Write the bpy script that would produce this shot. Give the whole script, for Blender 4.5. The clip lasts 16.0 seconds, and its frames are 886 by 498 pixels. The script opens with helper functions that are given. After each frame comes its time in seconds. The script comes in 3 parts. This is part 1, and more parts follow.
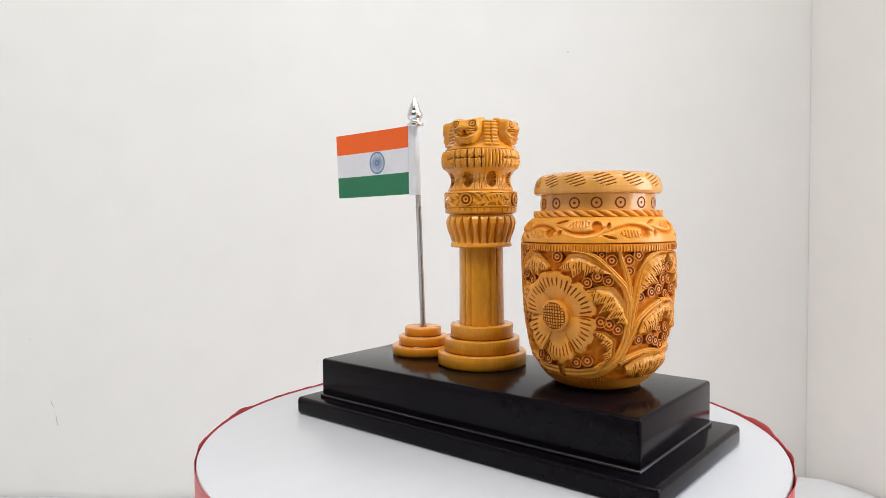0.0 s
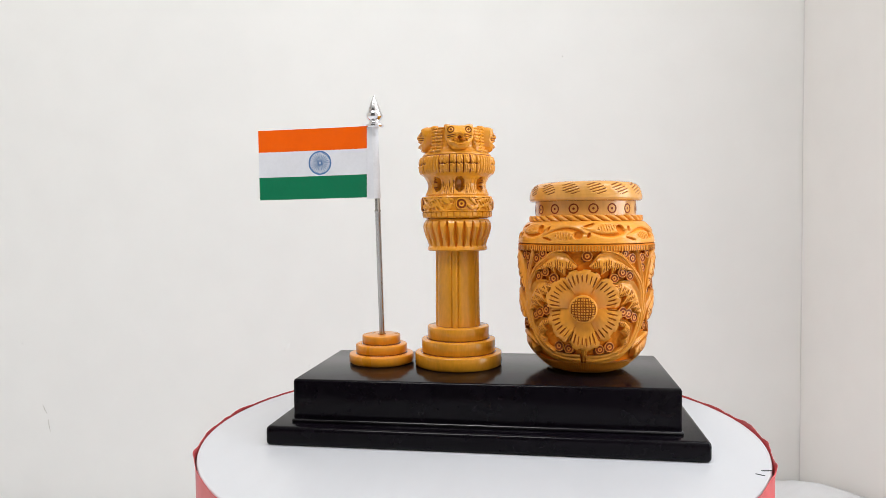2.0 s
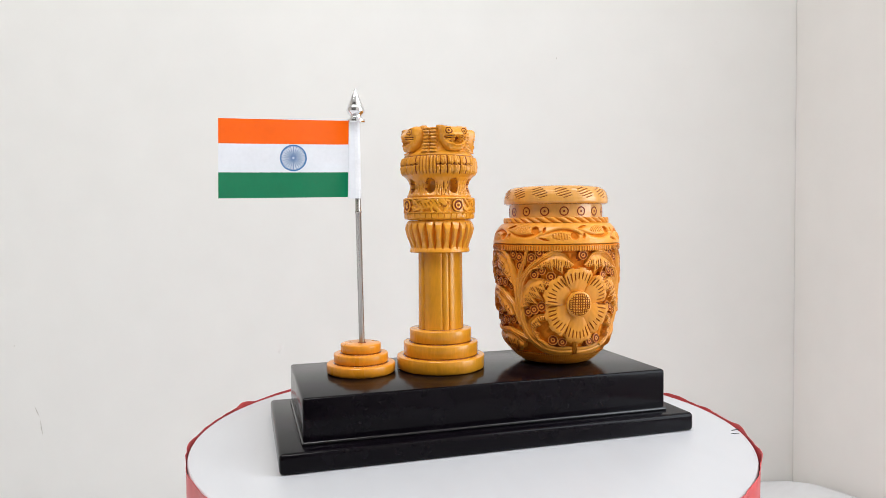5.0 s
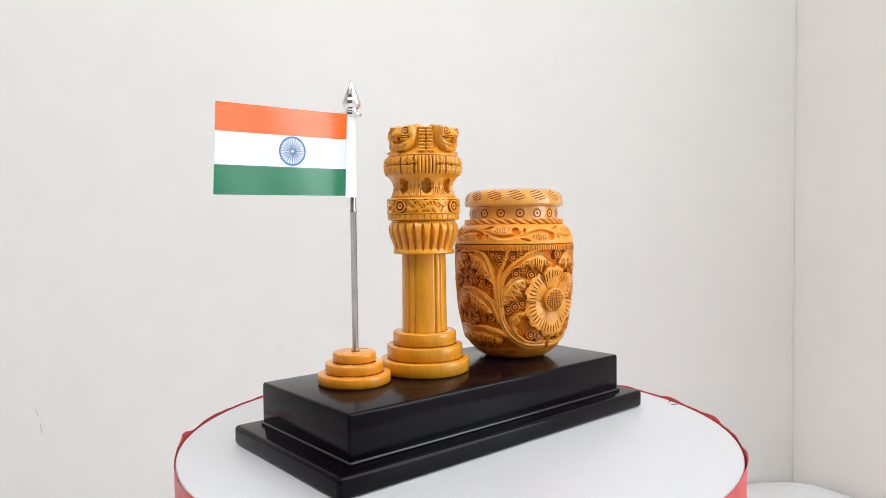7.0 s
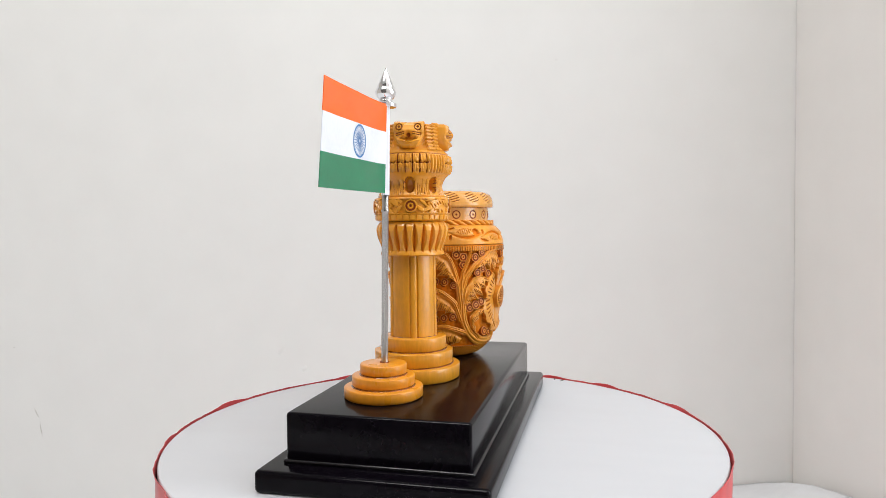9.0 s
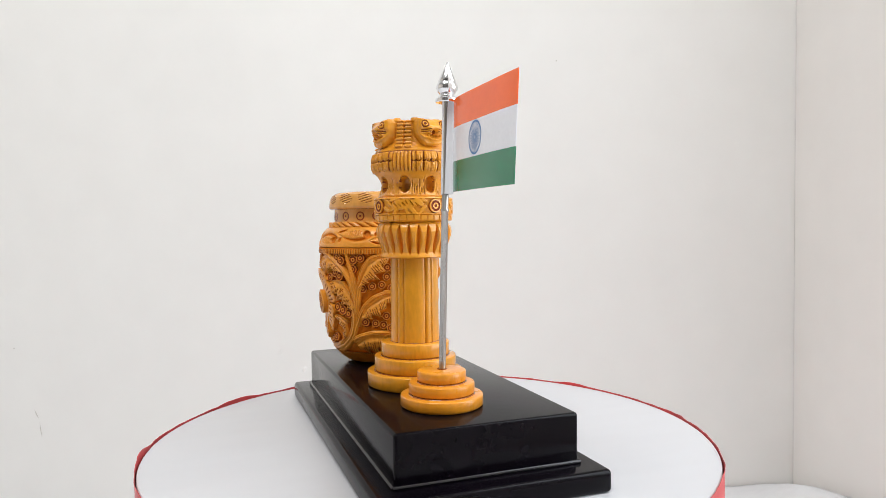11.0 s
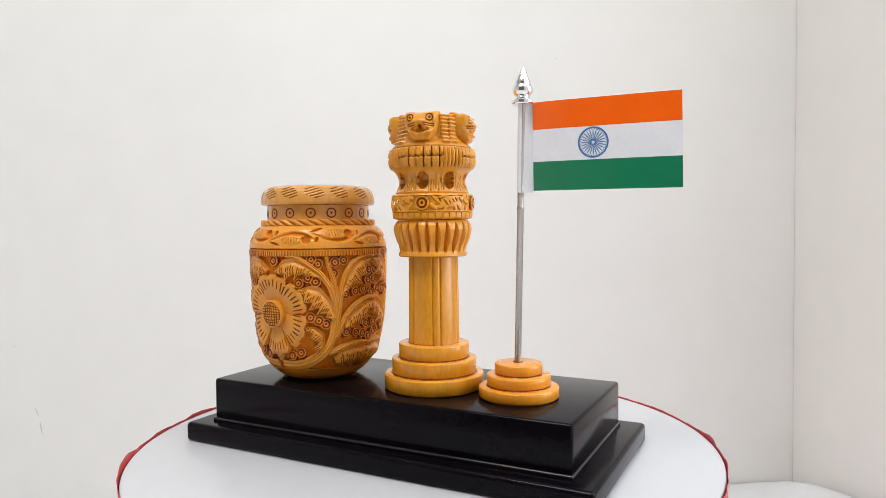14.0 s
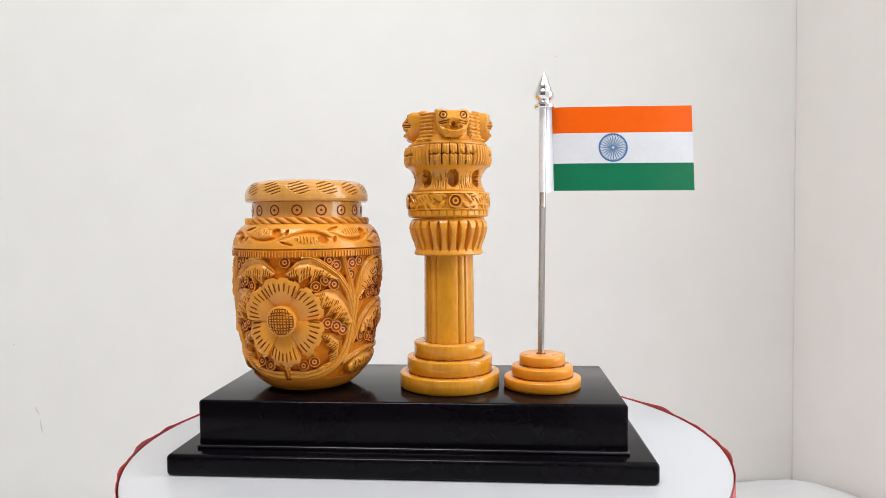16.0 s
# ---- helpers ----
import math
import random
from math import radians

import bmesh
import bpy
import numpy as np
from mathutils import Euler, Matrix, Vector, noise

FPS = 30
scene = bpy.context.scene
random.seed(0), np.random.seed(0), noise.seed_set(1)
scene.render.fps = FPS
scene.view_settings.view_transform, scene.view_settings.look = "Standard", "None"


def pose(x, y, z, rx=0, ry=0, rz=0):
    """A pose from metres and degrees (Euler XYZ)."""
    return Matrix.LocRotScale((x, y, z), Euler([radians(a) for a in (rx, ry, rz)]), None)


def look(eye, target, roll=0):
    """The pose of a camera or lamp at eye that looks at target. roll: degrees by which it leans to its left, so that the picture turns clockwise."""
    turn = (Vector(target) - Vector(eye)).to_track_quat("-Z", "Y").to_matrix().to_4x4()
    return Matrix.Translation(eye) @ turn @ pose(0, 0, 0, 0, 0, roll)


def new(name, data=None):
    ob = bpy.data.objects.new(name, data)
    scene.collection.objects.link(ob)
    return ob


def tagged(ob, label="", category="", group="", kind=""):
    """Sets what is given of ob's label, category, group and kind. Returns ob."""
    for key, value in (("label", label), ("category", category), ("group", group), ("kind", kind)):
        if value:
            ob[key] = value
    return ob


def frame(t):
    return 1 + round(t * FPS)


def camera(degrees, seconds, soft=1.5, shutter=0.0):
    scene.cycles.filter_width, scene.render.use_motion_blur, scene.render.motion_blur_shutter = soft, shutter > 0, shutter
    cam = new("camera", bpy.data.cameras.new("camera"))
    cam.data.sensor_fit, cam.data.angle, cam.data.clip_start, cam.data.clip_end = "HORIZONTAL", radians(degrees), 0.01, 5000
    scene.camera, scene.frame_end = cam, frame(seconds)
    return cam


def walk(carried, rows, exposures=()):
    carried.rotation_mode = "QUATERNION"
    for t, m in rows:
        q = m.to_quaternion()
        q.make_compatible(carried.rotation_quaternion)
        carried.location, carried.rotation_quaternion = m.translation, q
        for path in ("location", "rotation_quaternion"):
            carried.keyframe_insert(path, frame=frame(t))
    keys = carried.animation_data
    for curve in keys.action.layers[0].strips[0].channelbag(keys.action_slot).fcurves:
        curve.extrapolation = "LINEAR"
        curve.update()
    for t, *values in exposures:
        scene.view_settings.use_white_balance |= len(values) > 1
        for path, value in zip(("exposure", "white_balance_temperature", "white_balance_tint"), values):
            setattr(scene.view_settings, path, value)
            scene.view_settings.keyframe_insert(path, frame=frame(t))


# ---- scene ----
EYE = (0.0, -0.3455, 0.1089)
LENS = 66.72
ROLL = -0.57
# seconds, yaw, pitch of the camera; then the turntable's x, y (mm) and angle
PATH = [
    (0.0, 1.65, -2.51),
    (0.5, 1.55, -2.42),
    (1.0, 1.45, -2.34),
    (1.5, 1.33, -2.27),
    (2.0, 1.20, -2.18),
    (2.5, 1.06, -2.11),
    (3.0, 0.93, -2.20),
    (3.5, 0.85, -2.10),
    (4.0, 0.77, -2.12),
    (6.5, 0.71, -1.94),
    (7.0, 0.71, -1.99),
    (7.5, 0.71, -1.99),
    (8.0, 0.71, -2.00),
    (8.5, 0.71, -2.06),
    (9.0, 0.71, -1.94),
    (11.5, 0.71, -1.84),
    (12.0, 0.71, -1.81),
    (12.5, 0.71, -1.80),
    (13.0, 0.71, -1.86),
    (13.5, 0.71, -1.81),
    (14.0, 0.71, -2.03),
    (14.5, 0.70, -1.99),
    (15.0, 0.70, -2.09),
    (15.5, 0.70, -2.10),
    (16.0, 0.70, -2.17),
]
TURN = [
    (0.0, -2.43, -1.58, -38.35),
    (0.5, -1.64, -2.81, -29.99),
    (1.0, -1.46, 1.31, -20.30),
    (1.5, -1.16, 2.16, -15.89),
    (2.0, -0.86, 2.72, -7.37),
    (2.5, -1.51, 2.45, -3.25),
    (3.0, -0.67, 1.39, 1.64),
    (3.5, -0.14, 1.18, 6.45),
    (4.0, 1.14, 1.43, 9.00),
    (6.5, 1.22, 0.01, 35.59),
    (7.0, 1.40, 0.21, 41.43),
    (7.5, 1.98, -1.06, 47.38),
    (8.0, 2.09, 0.09, 57.10),
    (8.5, 2.69, -0.14, 64.31),
    (9.0, 2.26, 0.13, 76.95),
    (11.5, 1.82, -0.92, 118.36),
    (12.0, 1.64, -1.01, 126.81),
    (12.5, -0.03, -0.72, 134.85),
    (13.0, 0.14, -0.33, 140.48),
    (13.5, -0.11, -0.01, 150.08),
    (14.0, -0.41, -0.99, 153.47),
    (14.5, -0.86, -0.86, 164.50),
    (15.0, -1.52, -1.10, 167.75),
    (15.5, -1.50, -1.02, 172.74),
    (16.0, -1.52, -0.54, 176.09),
]

cam = camera(LENS, 16.0, soft=0.65)
walk(cam, [(s, pose(*EYE, 90 + p, 0, y) @ pose(0, 0, 0, 0, 0, ROLL)) for s, y, p in PATH],
     exposures=[(0, 0), (7, 0), (7.5, -0.07), (8, -0.16), (9, -0.09), (11.3, 0), (16, 0)])

# ---- light: daylight from a window in the east wall, and an added overhead fill ----
world = bpy.data.worlds.new("world")
scene.world = world
world.use_nodes = True
sky = world.node_tree.nodes.new("ShaderNodeTexSky")
sky.sky_type, sky.sun_disc = "NISHITA", False
sky.sun_elevation, sky.sun_rotation = radians(40), radians(250)
world.node_tree.links.new(sky.outputs[0], world.node_tree.nodes["Background"].inputs[0])
world.node_tree.nodes["Background"].inputs[1].default_value = 0.12
ROOM = (-2.6, 0.53, -2.6, 0.70, -0.33, 2.2)  # west, east, south, north, bed, ceiling
WIN = (-0.33, 0.0, 0.0, 1.25)  # the window in the east wall: y0, y1, z0, z1


def area(name, eye, target, w, h, watts, colour):
    d = bpy.data.lights.new(name, "AREA")
    d.shape, d.size, d.size_y, d.energy, d.color = "RECTANGLE", w, h, watts, colour
    ob = new(name, d)
    ob.matrix_world = look(eye, target)
    return ob


wy, wz = (WIN[0] + WIN[1]) / 2, (WIN[2] + WIN[3]) / 2
area("window_daylight", (ROOM[1] + 0.03, wy, wz), (0, wy, wz - 0.05), WIN[1] - WIN[0], WIN[3] - WIN[2], 6.9, (0.88, 0.95, 1.0))
# Added fill lamp, out of view, placed to even out the walls' brightness.
area("ceiling_light", (-0.5, -0.95, ROOM[5] - 0.03), (-0.5, -0.949, 0.0), 1.2, 0.6, 39.0, (1.0, 0.995, 0.975))


# ---- materials ----
def mat(name, col, rough=0.5, metal=0.0, coat=0.0, var=0.12, scale=60.0, stretch=(1, 1, 1), bump=0.0, bump_scale=400.0, spec=0.5, dark=None, island=0.0):
    """Principled paint with variation at two scales and a fine bump."""
    m = bpy.data.materials.new(name)
    m.use_nodes = True
    nt = m.node_tree
    b = nt.nodes["Principled BSDF"]
    b.inputs["Metallic"].default_value = metal
    b.inputs["Coat Weight"].default_value = coat
    b.inputs["Coat Roughness"].default_value = 0.12
    b.inputs["Specular IOR Level"].default_value = spec
    tc = nt.nodes.new("ShaderNodeTexCoord")
    mp = nt.nodes.new("ShaderNodeMapping")
    mp.inputs["Scale"].default_value = stretch
    nt.links.new(tc.outputs["Object"], mp.inputs[0])
    n1 = nt.nodes.new("ShaderNodeTexNoise")
    n1.inputs["Scale"].default_value, n1.inputs["Detail"].default_value = scale, 4
    n2 = nt.nodes.new("ShaderNodeTexNoise")
    n2.inputs["Scale"].default_value, n2.inputs["Detail"].default_value = scale * 7, 5
    nt.links.new(mp.outputs[0], n1.inputs[0])
    nt.links.new(mp.outputs[0], n2.inputs[0])
    add = nt.nodes.new("ShaderNodeMath")
    add.operation = "MULTIPLY_ADD"
    add.inputs[1].default_value = 0.6
    nt.links.new(n1.outputs[0], add.inputs[0])
    half = nt.nodes.new("ShaderNodeMath")
    half.operation = "MULTIPLY"
    half.inputs[1].default_value = 0.4
    nt.links.new(n2.outputs[0], half.inputs[0])
    nt.links.new(half.outputs[0], add.inputs[2])
    ramp = nt.nodes.new("ShaderNodeValToRGB")
    lo = dark or tuple(c * (1 - var * 2) for c in col)
    hi = tuple(min(1, c * (1 + var)) for c in col)
    ramp.color_ramp.elements[0].position, ramp.color_ramp.elements[1].position = 0.32, 0.68
    ramp.color_ramp.elements[0].color, ramp.color_ramp.elements[1].color = (*lo, 1), (*hi, 1)
    nt.links.new(add.outputs[0], ramp.inputs[0])
    nt.links.new(ramp.outputs[0], b.inputs["Base Color"])
    rr = nt.nodes.new("ShaderNodeMapRange")
    rr.inputs[3].default_value, rr.inputs[4].default_value = max(0.02, rough * 0.8), min(1, rough * 1.25)
    nt.links.new(n1.outputs[0], rr.inputs[0])
    nt.links.new(rr.outputs[0], b.inputs["Roughness"])
    if bump:
        n3 = nt.nodes.new("ShaderNodeTexNoise")
        n3.inputs["Scale"].default_value, n3.inputs["Detail"].default_value = bump_scale, 3
        nt.links.new(mp.outputs[0], n3.inputs[0])
        bp = nt.nodes.new("ShaderNodeBump")
        bp.inputs["Strength"].default_value, bp.inputs["Distance"].default_value = bump, 0.0006
        nt.links.new(n3.outputs[0], bp.inputs["Height"])
        nt.links.new(bp.outputs[0], b.inputs["Normal"])
    return m


M_wall = mat("wall_paint", (0.857, 0.850, 0.832), 0.6, var=0.016, scale=2.5, bump=0.12, bump_scale=90)
# Pinkish like the wall, but lightened to make up for light it lacks.
M_side = mat("brightened_pinkish_wall", (0.935, 0.908, 0.882), 0.6, var=0.016, scale=2.5, bump=0.12, bump_scale=90)
M_ceiling = mat("ceiling_paint", (0.8, 0.8, 0.79), 0.7, var=0.02, scale=3)
# Unseen south wall, darkened so that the lacquer's front reflects little.
M_far = mat("dark_unseen_wall", (0.15, 0.14, 0.135), 0.7, var=0.05, scale=3)
# Unseen west wall, kept pale so that it bounces light eastward.
M_plain = mat("beige_bounce_wall", (0.78, 0.725, 0.67), 0.7, var=0.05, scale=3)
M_cloth = mat("white_cotton", (0.8, 0.81, 0.84), 0.85, var=0.03, scale=8, bump=0.3, bump_scale=900)
M_board = mat("white_laminate", (0.565, 0.568, 0.595), 0.30, var=0.022, scale=9, stretch=(1, 0.25, 1))
M_red = mat("red_ribbon", (0.62, 0.06, 0.065), 0.38, var=0.12, scale=20, bump=0.1, bump_scale=80)
M_black = mat("black_lacquer", (0.0036, 0.0026, 0.0044), 0.16, var=0.2, spec=0.12, scale=25, bump=0.04, bump_scale=300)
M_gloss = mat("worn_black_moulding", (0.006, 0.005, 0.007), 0.22, var=0.3, spec=0.5, scale=40, bump=0.1, bump_scale=200)
WOOD = dict(scale=70, stretch=(1, 1, 0.35), var=0.09, spec=0.35)
M_jar = mat("carved_kadam_wood", (0.76, 0.304, 0.032), 0.30, coat=0.25, bump=0.22, bump_scale=330, **WOOD)
# Same wood as the jar; recess shade is put into this darker colour.
M_ground = mat("shaded_wood_ground", (0.70, 0.205, 0.010), 0.6, bump=0.3, bump_scale=700, scale=70, stretch=(1, 1, 0.35), var=0.14, spec=0.12)
M_pale = mat("pale_turned_wood", (0.70, 0.325, 0.066), 0.24, coat=0.6, bump=0.06, bump_scale=500, **WOOD)
M_pillar = mat("varnished_yellow_wood", (0.70, 0.290, 0.017), 0.24, coat=0.35, bump=0.22, bump_scale=220, scale=110, stretch=(1, 1, 0.3), var=0.11, spec=0.35)
M_cap = mat("varnished_carved_wood", (0.74, 0.300, 0.021), 0.26, coat=0.35, bump=0.2, bump_scale=330, **WOOD)
M_fbase = mat("varnished_orange_wood", (0.74, 0.275, 0.016), 0.28, coat=0.3, bump=0.06, bump_scale=400, **WOOD)
# Cut colour: dark polish plus some of the grooves' shade, painted together.
M_cut = mat("stained_shaded_cut", (0.30, 0.070, 0.006), 0.5, var=0.2, scale=200, spec=0.2)
# Lighter tone of the cut colour for the fine hatched lines.
M_hatch = mat("dark_hatching", (0.42, 0.118, 0.010), 0.5, var=0.2, scale=200, spec=0.2)
M_glue = mat("amber_varnish", (0.28, 0.075, 0.008), 0.10, coat=0.6, var=0.25, scale=150, bump=0.5, bump_scale=300)
M_burnt = mat("burnt_wood", (0.25, 0.046, 0.006), 0.55, var=0.25, scale=300, spec=0.15)
M_bead = mat("stained_bead_wood", (0.68, 0.225, 0.018), 0.42, var=0.12, scale=200)
M_chrome = mat("chrome", (0.86, 0.86, 0.88), 0.11, metal=1.0, var=0.02, scale=60)
M_steel = mat("brushed_steel", (0.48, 0.46, 0.44), 0.27, metal=1.0, var=0.12, scale=200, stretch=(1, 1, 0.05))
CLOTH = dict(var=0.03, scale=70, bump=0.10, bump_scale=350, spec=0.6)
M_saffron = mat("saffron_satin", (1.0, 0.13, 0.001), 0.18, **CLOTH)
M_white = mat("white_satin", (0.80, 0.81, 0.86), 0.18, **CLOTH)
M_sleeve = mat("sheer_white_sleeve", (0.80, 0.805, 0.84), 0.5, var=0.05, scale=120, bump=0.2, bump_scale=500)
M_green = mat("green_satin", (0.006, 0.19, 0.085), 0.18, **CLOTH)
M_blue = mat("blue_print", (0.035, 0.16, 0.40), 0.4, var=0.05, scale=100)
M_pencil = mat("dark_scuff", (0.05, 0.05, 0.055), 0.7, var=0.2, scale=200)
M_scuff = mat("plaster_chip", (0.60, 0.57, 0.54), 0.8, var=0.05, scale=60)


# ---- mesh helpers ----
def mesh_ob(name, verts, faces, material, parent=None, label="", smooth=True, mats=None, idx=None):
    me = bpy.data.meshes.new(name)
    me.from_pydata([tuple(v) for v in verts], [], [tuple(int(i) for i in f) for f in faces])
    for m in (mats or [material]):
        me.materials.append(m)
    me.polygons.foreach_set("use_smooth", [bool(smooth)] * len(me.polygons))
    if idx is not None:
        me.polygons.foreach_set("material_index", [int(i) for i in idx])
    me.update()
    ob = new(name, me)
    ob.parent = parent
    if label:
        tagged(ob, label)
    return ob


def part(name, bm, material, parent=None, label="", smooth=False):
    me = bpy.data.meshes.new(name)
    bm.to_mesh(me)
    bm.free()
    me.materials.append(material)
    me.polygons.foreach_set("use_smooth", [smooth] * len(me.polygons))
    ob = new(name, me)
    ob.parent = parent
    if label:
        tagged(ob, label)
    return ob


def box(x0, x1, y0, y1, z0, z1, bevel=0.0, seg=2):
    bm = bmesh.new()
    bmesh.ops.create_cube(bm, size=1)
    for v in bm.verts:
        v.co = ((x0 + x1) / 2 + v.co.x * (x1 - x0), (y0 + y1) / 2 + v.co.y * (y1 - y0), (z0 + z1) / 2 + v.co.z * (z1 - z0))
    if bevel:
        bmesh.ops.bevel(bm, geom=bm.edges[:], offset=bevel, segments=seg, profile=0.5, affect="EDGES")
    return bm


def grid_faces(rows, cols, closed):
    """Faces of a grid whose vertex (i, j) is number i * cols + j; closed joins the last column to the first."""
    i, j = np.meshgrid(np.arange(rows - 1), np.arange(cols if closed else cols - 1), indexing="ij")
    k = (j + 1) % cols
    return np.stack([i * cols + j, i * cols + k, (i + 1) * cols + k, (i + 1) * cols + j], -1).reshape(-1, 4)


def turned(profile, seg=96, relief=None, step=None):
    """Vertices (m) and faces of a turned form from a profile of (r, z) in mm. relief(theta, z, r) gives mm of height to add.
    step: rows are laid this close (mm) along the profile."""
    pr = np.array(profile, float)
    if step:
        d = np.r_[0, np.cumsum(np.hypot(*np.diff(pr, axis=0).T))]
        s = np.unique(np.r_[np.arange(0, d[-1], step), d])
        pr = np.c_[np.interp(s, d, pr[:, 0]), np.interp(s, d, pr[:, 1])]
    th = np.arange(seg) * 2 * np.pi / seg
    R, TH = np.repeat(pr[:, :1], seg, 1), np.repeat(th[None], len(pr), 0)
    Z = np.repeat(pr[:, 1:], seg, 1)
    H = np.zeros_like(R)
    if relief is not None:
        H = np.where(R > 0.01, relief(TH, Z, R), 0)
        R = R + H
    turned.heights = H
    v = np.stack([R * np.cos(TH), R * np.sin(TH), Z], -1).reshape(-1, 3) * 0.001
    return v, grid_faces(len(pr), seg, True)


def turned_ob(name, profile, material, parent=None, label="", seg=96, relief=None, step=None, smooth=True, dark_below=None, dark_mat=None):
    """Cuts deeper than the limit (mm, negative) take the darker material."""
    v, f = turned(profile, seg, relief, step)
    idx = None
    if dark_below is not None:
        idx = (turned.heights.reshape(-1)[f].mean(1) < dark_below).astype(int)
    ob = mesh_ob(name, v, f, material, parent, label, smooth, mats=[material, dark_mat or M_cut] if idx is not None else None, idx=idx)
    if smooth:
        ob.data.set_sharp_from_angle(angle=radians(50))
    return ob


def soft_disc(r, z0, z1, b=0.7):
    """Profile of a turned disc with rounded edges, in mm."""
    return [(0, z0), (r - 1.3, z0), (r - 1.2, z0 + 0.35), (r - b * 0.6, z0 + 0.45), (r, z0 + 0.45 + b * 0.6), (r, z1 - b), (r - b * 0.3, z1 - b * 0.3), (r - b, z1), (0, z1)]


things = []


def thing(name, x, y, z, label, category):
    e = tagged(new(name), label, category)
    things.append((e, pose(x * 0.001, y * 0.001, z * 0.001)))
    return e


def wave(v):
    """Triangle wave, 0 at whole numbers, 1 half way."""
    return 1 - np.abs((v % 1.0) * 2 - 1)


def wrap(a):
    return (a + np.pi) % (2 * np.pi) - np.pi


# ---- the room ----
X0, X1, Y0, Y1, ZB, ZC = ROOM
TH = 0.12
wn = tagged(part("wall_north", box(X0 - TH, X1 + TH, Y1, Y1 + TH, ZB - 0.4, ZC), M_wall), "smooth cream painted plaster wall with small scuffs", "wall", kind="structure")
we = tagged(new("wall_east"), "pinkish cream side wall with a window opening, its paint lightened in place of light", "wall", kind="structure")
E1 = X1 + TH
for y0, y1, z0, z1 in ((WIN[1], Y1 - 0.001, ZB - 0.4, ZC), (Y0, WIN[0], ZB - 0.4, ZC), (WIN[0], WIN[1], ZB - 0.4, WIN[2]), (WIN[0], WIN[1], WIN[3], ZC)):
    part("wall_panel", box(X1, E1, y0, y1, z0, z1), M_side, we)
tagged(part("wall_west", box(X0 - TH, X0, Y0, Y1 - 0.001, ZB - 0.4, ZC), M_plain), "unseen pale beige wall that bounces light onto the east wall", "wall", kind="structure")
tagged(part("wall_south", box(X0 - TH, E1, Y0 - TH, Y0 - 0.001, ZB - 0.4, ZC), M_far), "unseen wall behind the camera, dark to hold down fill and reflections", "wall", kind="structure")
tagged(part("ceiling", box(X0 - TH, E1, Y0 - TH, Y1 + TH, ZC + 0.001, ZC + 0.1), M_ceiling), "plain white ceiling", "ceiling", kind="structure")
tagged(part("floor", box(X0 - TH, E1, Y0 - TH, Y1 + TH, ZB - 0.5, ZB - 0.402), M_ceiling), "plain pale floor", "floor", kind="structure")


def scuff(x, z, w, h, turn, material, parent):
    """A small blistered chip in the wall paint: a low lens with a ragged outline, w x h metres."""
    n, rr = 18, random.Random(int(x * 1000))
    v, f = [(0, -0.0018, 0)], []
    for k in range(n):
        a = 2 * math.pi * k / n
        j = rr.uniform(0.75, 1.1)
        v.append((w / 2 * j * math.cos(a), 0.0004, h / 2 * j * math.sin(a)))
    f = [(0, 1 + (k + 1) % n, 1 + k) for k in range(n)]
    ob = mesh_ob("paint_chip", v, [q[::-1] for q in f], material, parent)
    ob.matrix_basis = Matrix.Translation((x, Y1, z)) @ pose(0, 0, 0, 0, turn, 0)
    return ob


scuff(-0.269, -0.084, 0.008, 0.022, 30, M_wall, wn)
scuff(-0.232, -0.112, 0.009, 0.014, 35, M_wall, wn)
scuff(-0.651, -0.205, 0.0012, 0.030, -8, M_scuff, wn)
scuff(-0.657, -0.180, 0.0012, 0.022, -24, M_scuff, wn)
scuff(-0.690, -0.075, 0.0024, 0.0024, 0, M_scuff, wn)
scuff(0.164, 0.363, 0.0022, 0.0030, 20, M_scuff, wn)


def bed():
    """A cloth-covered top that runs into the corner, softly rumpled."""
    nx, ny = 150, 150
    xs, ys = np.linspace(X0 + 0.02, X1 - 0.004, nx), np.linspace(-1.2, Y1 - 0.004, ny)
    X, Y = np.meshgrid(xs, ys)
    n = np.array([noise.noise((x * 5, y * 5, 0.3)) * 0.007 + noise.noise((x * 14, y * 11, 2.1)) * 0.003 for x, y in zip(X.ravel(), Y.ravel())]).reshape(X.shape)
    q = np.clip((X - 0.22) / 0.2, 0, 1)
    hump = 0.030 * q * q * (3 - 2 * q) + 0.014 * np.exp(-((X - 0.485) / 0.04) ** 2 - ((Y - 0.60) / 0.09) ** 2)
    q2, q3 = np.clip((0.69 - Y) / 0.24, 0, 1), np.clip((X - 0.40) / 0.10, 0, 1)
    hump = hump + 0.066 * q2 * q3 * q3 * (3 - 2 * q3)
    flat = 1 - np.exp(-((X ** 2 + Y ** 2) / 0.2 ** 2) ** 2)
    Z = ZB + (n + hump) * flat
    v = np.stack([X, Y, Z], -1).reshape(-1, 3)
    f = list(grid_faces(ny, nx, False))
    base = len(v)
    low = [(xs[0], ys[0], ZB - 0.4), (xs[-1], ys[0], ZB - 0.4), (xs[-1], ys[-1], ZB - 0.4), (xs[0], ys[-1], ZB - 0.4)]
    v = np.r_[v, low]
    edge = [list(range(0, nx)), list(range(nx - 1, nx * ny, nx)), list(range(nx * ny - 1, nx * (ny - 1) - 1, -1)), list(range(nx * (ny - 1), -1, -nx))]
    for k, e in enumerate(edge):
        f.append(tuple(e[::-1]) + (base + k, base + (k + 1) % 4))
    return tagged(mesh_ob("bed", v, f, M_cloth), "bed top covered with a rumpled white cotton sheet", "bed")


bed()


# ---- the turning stand ----
DISC = (10.0, 9.8, 141.6)


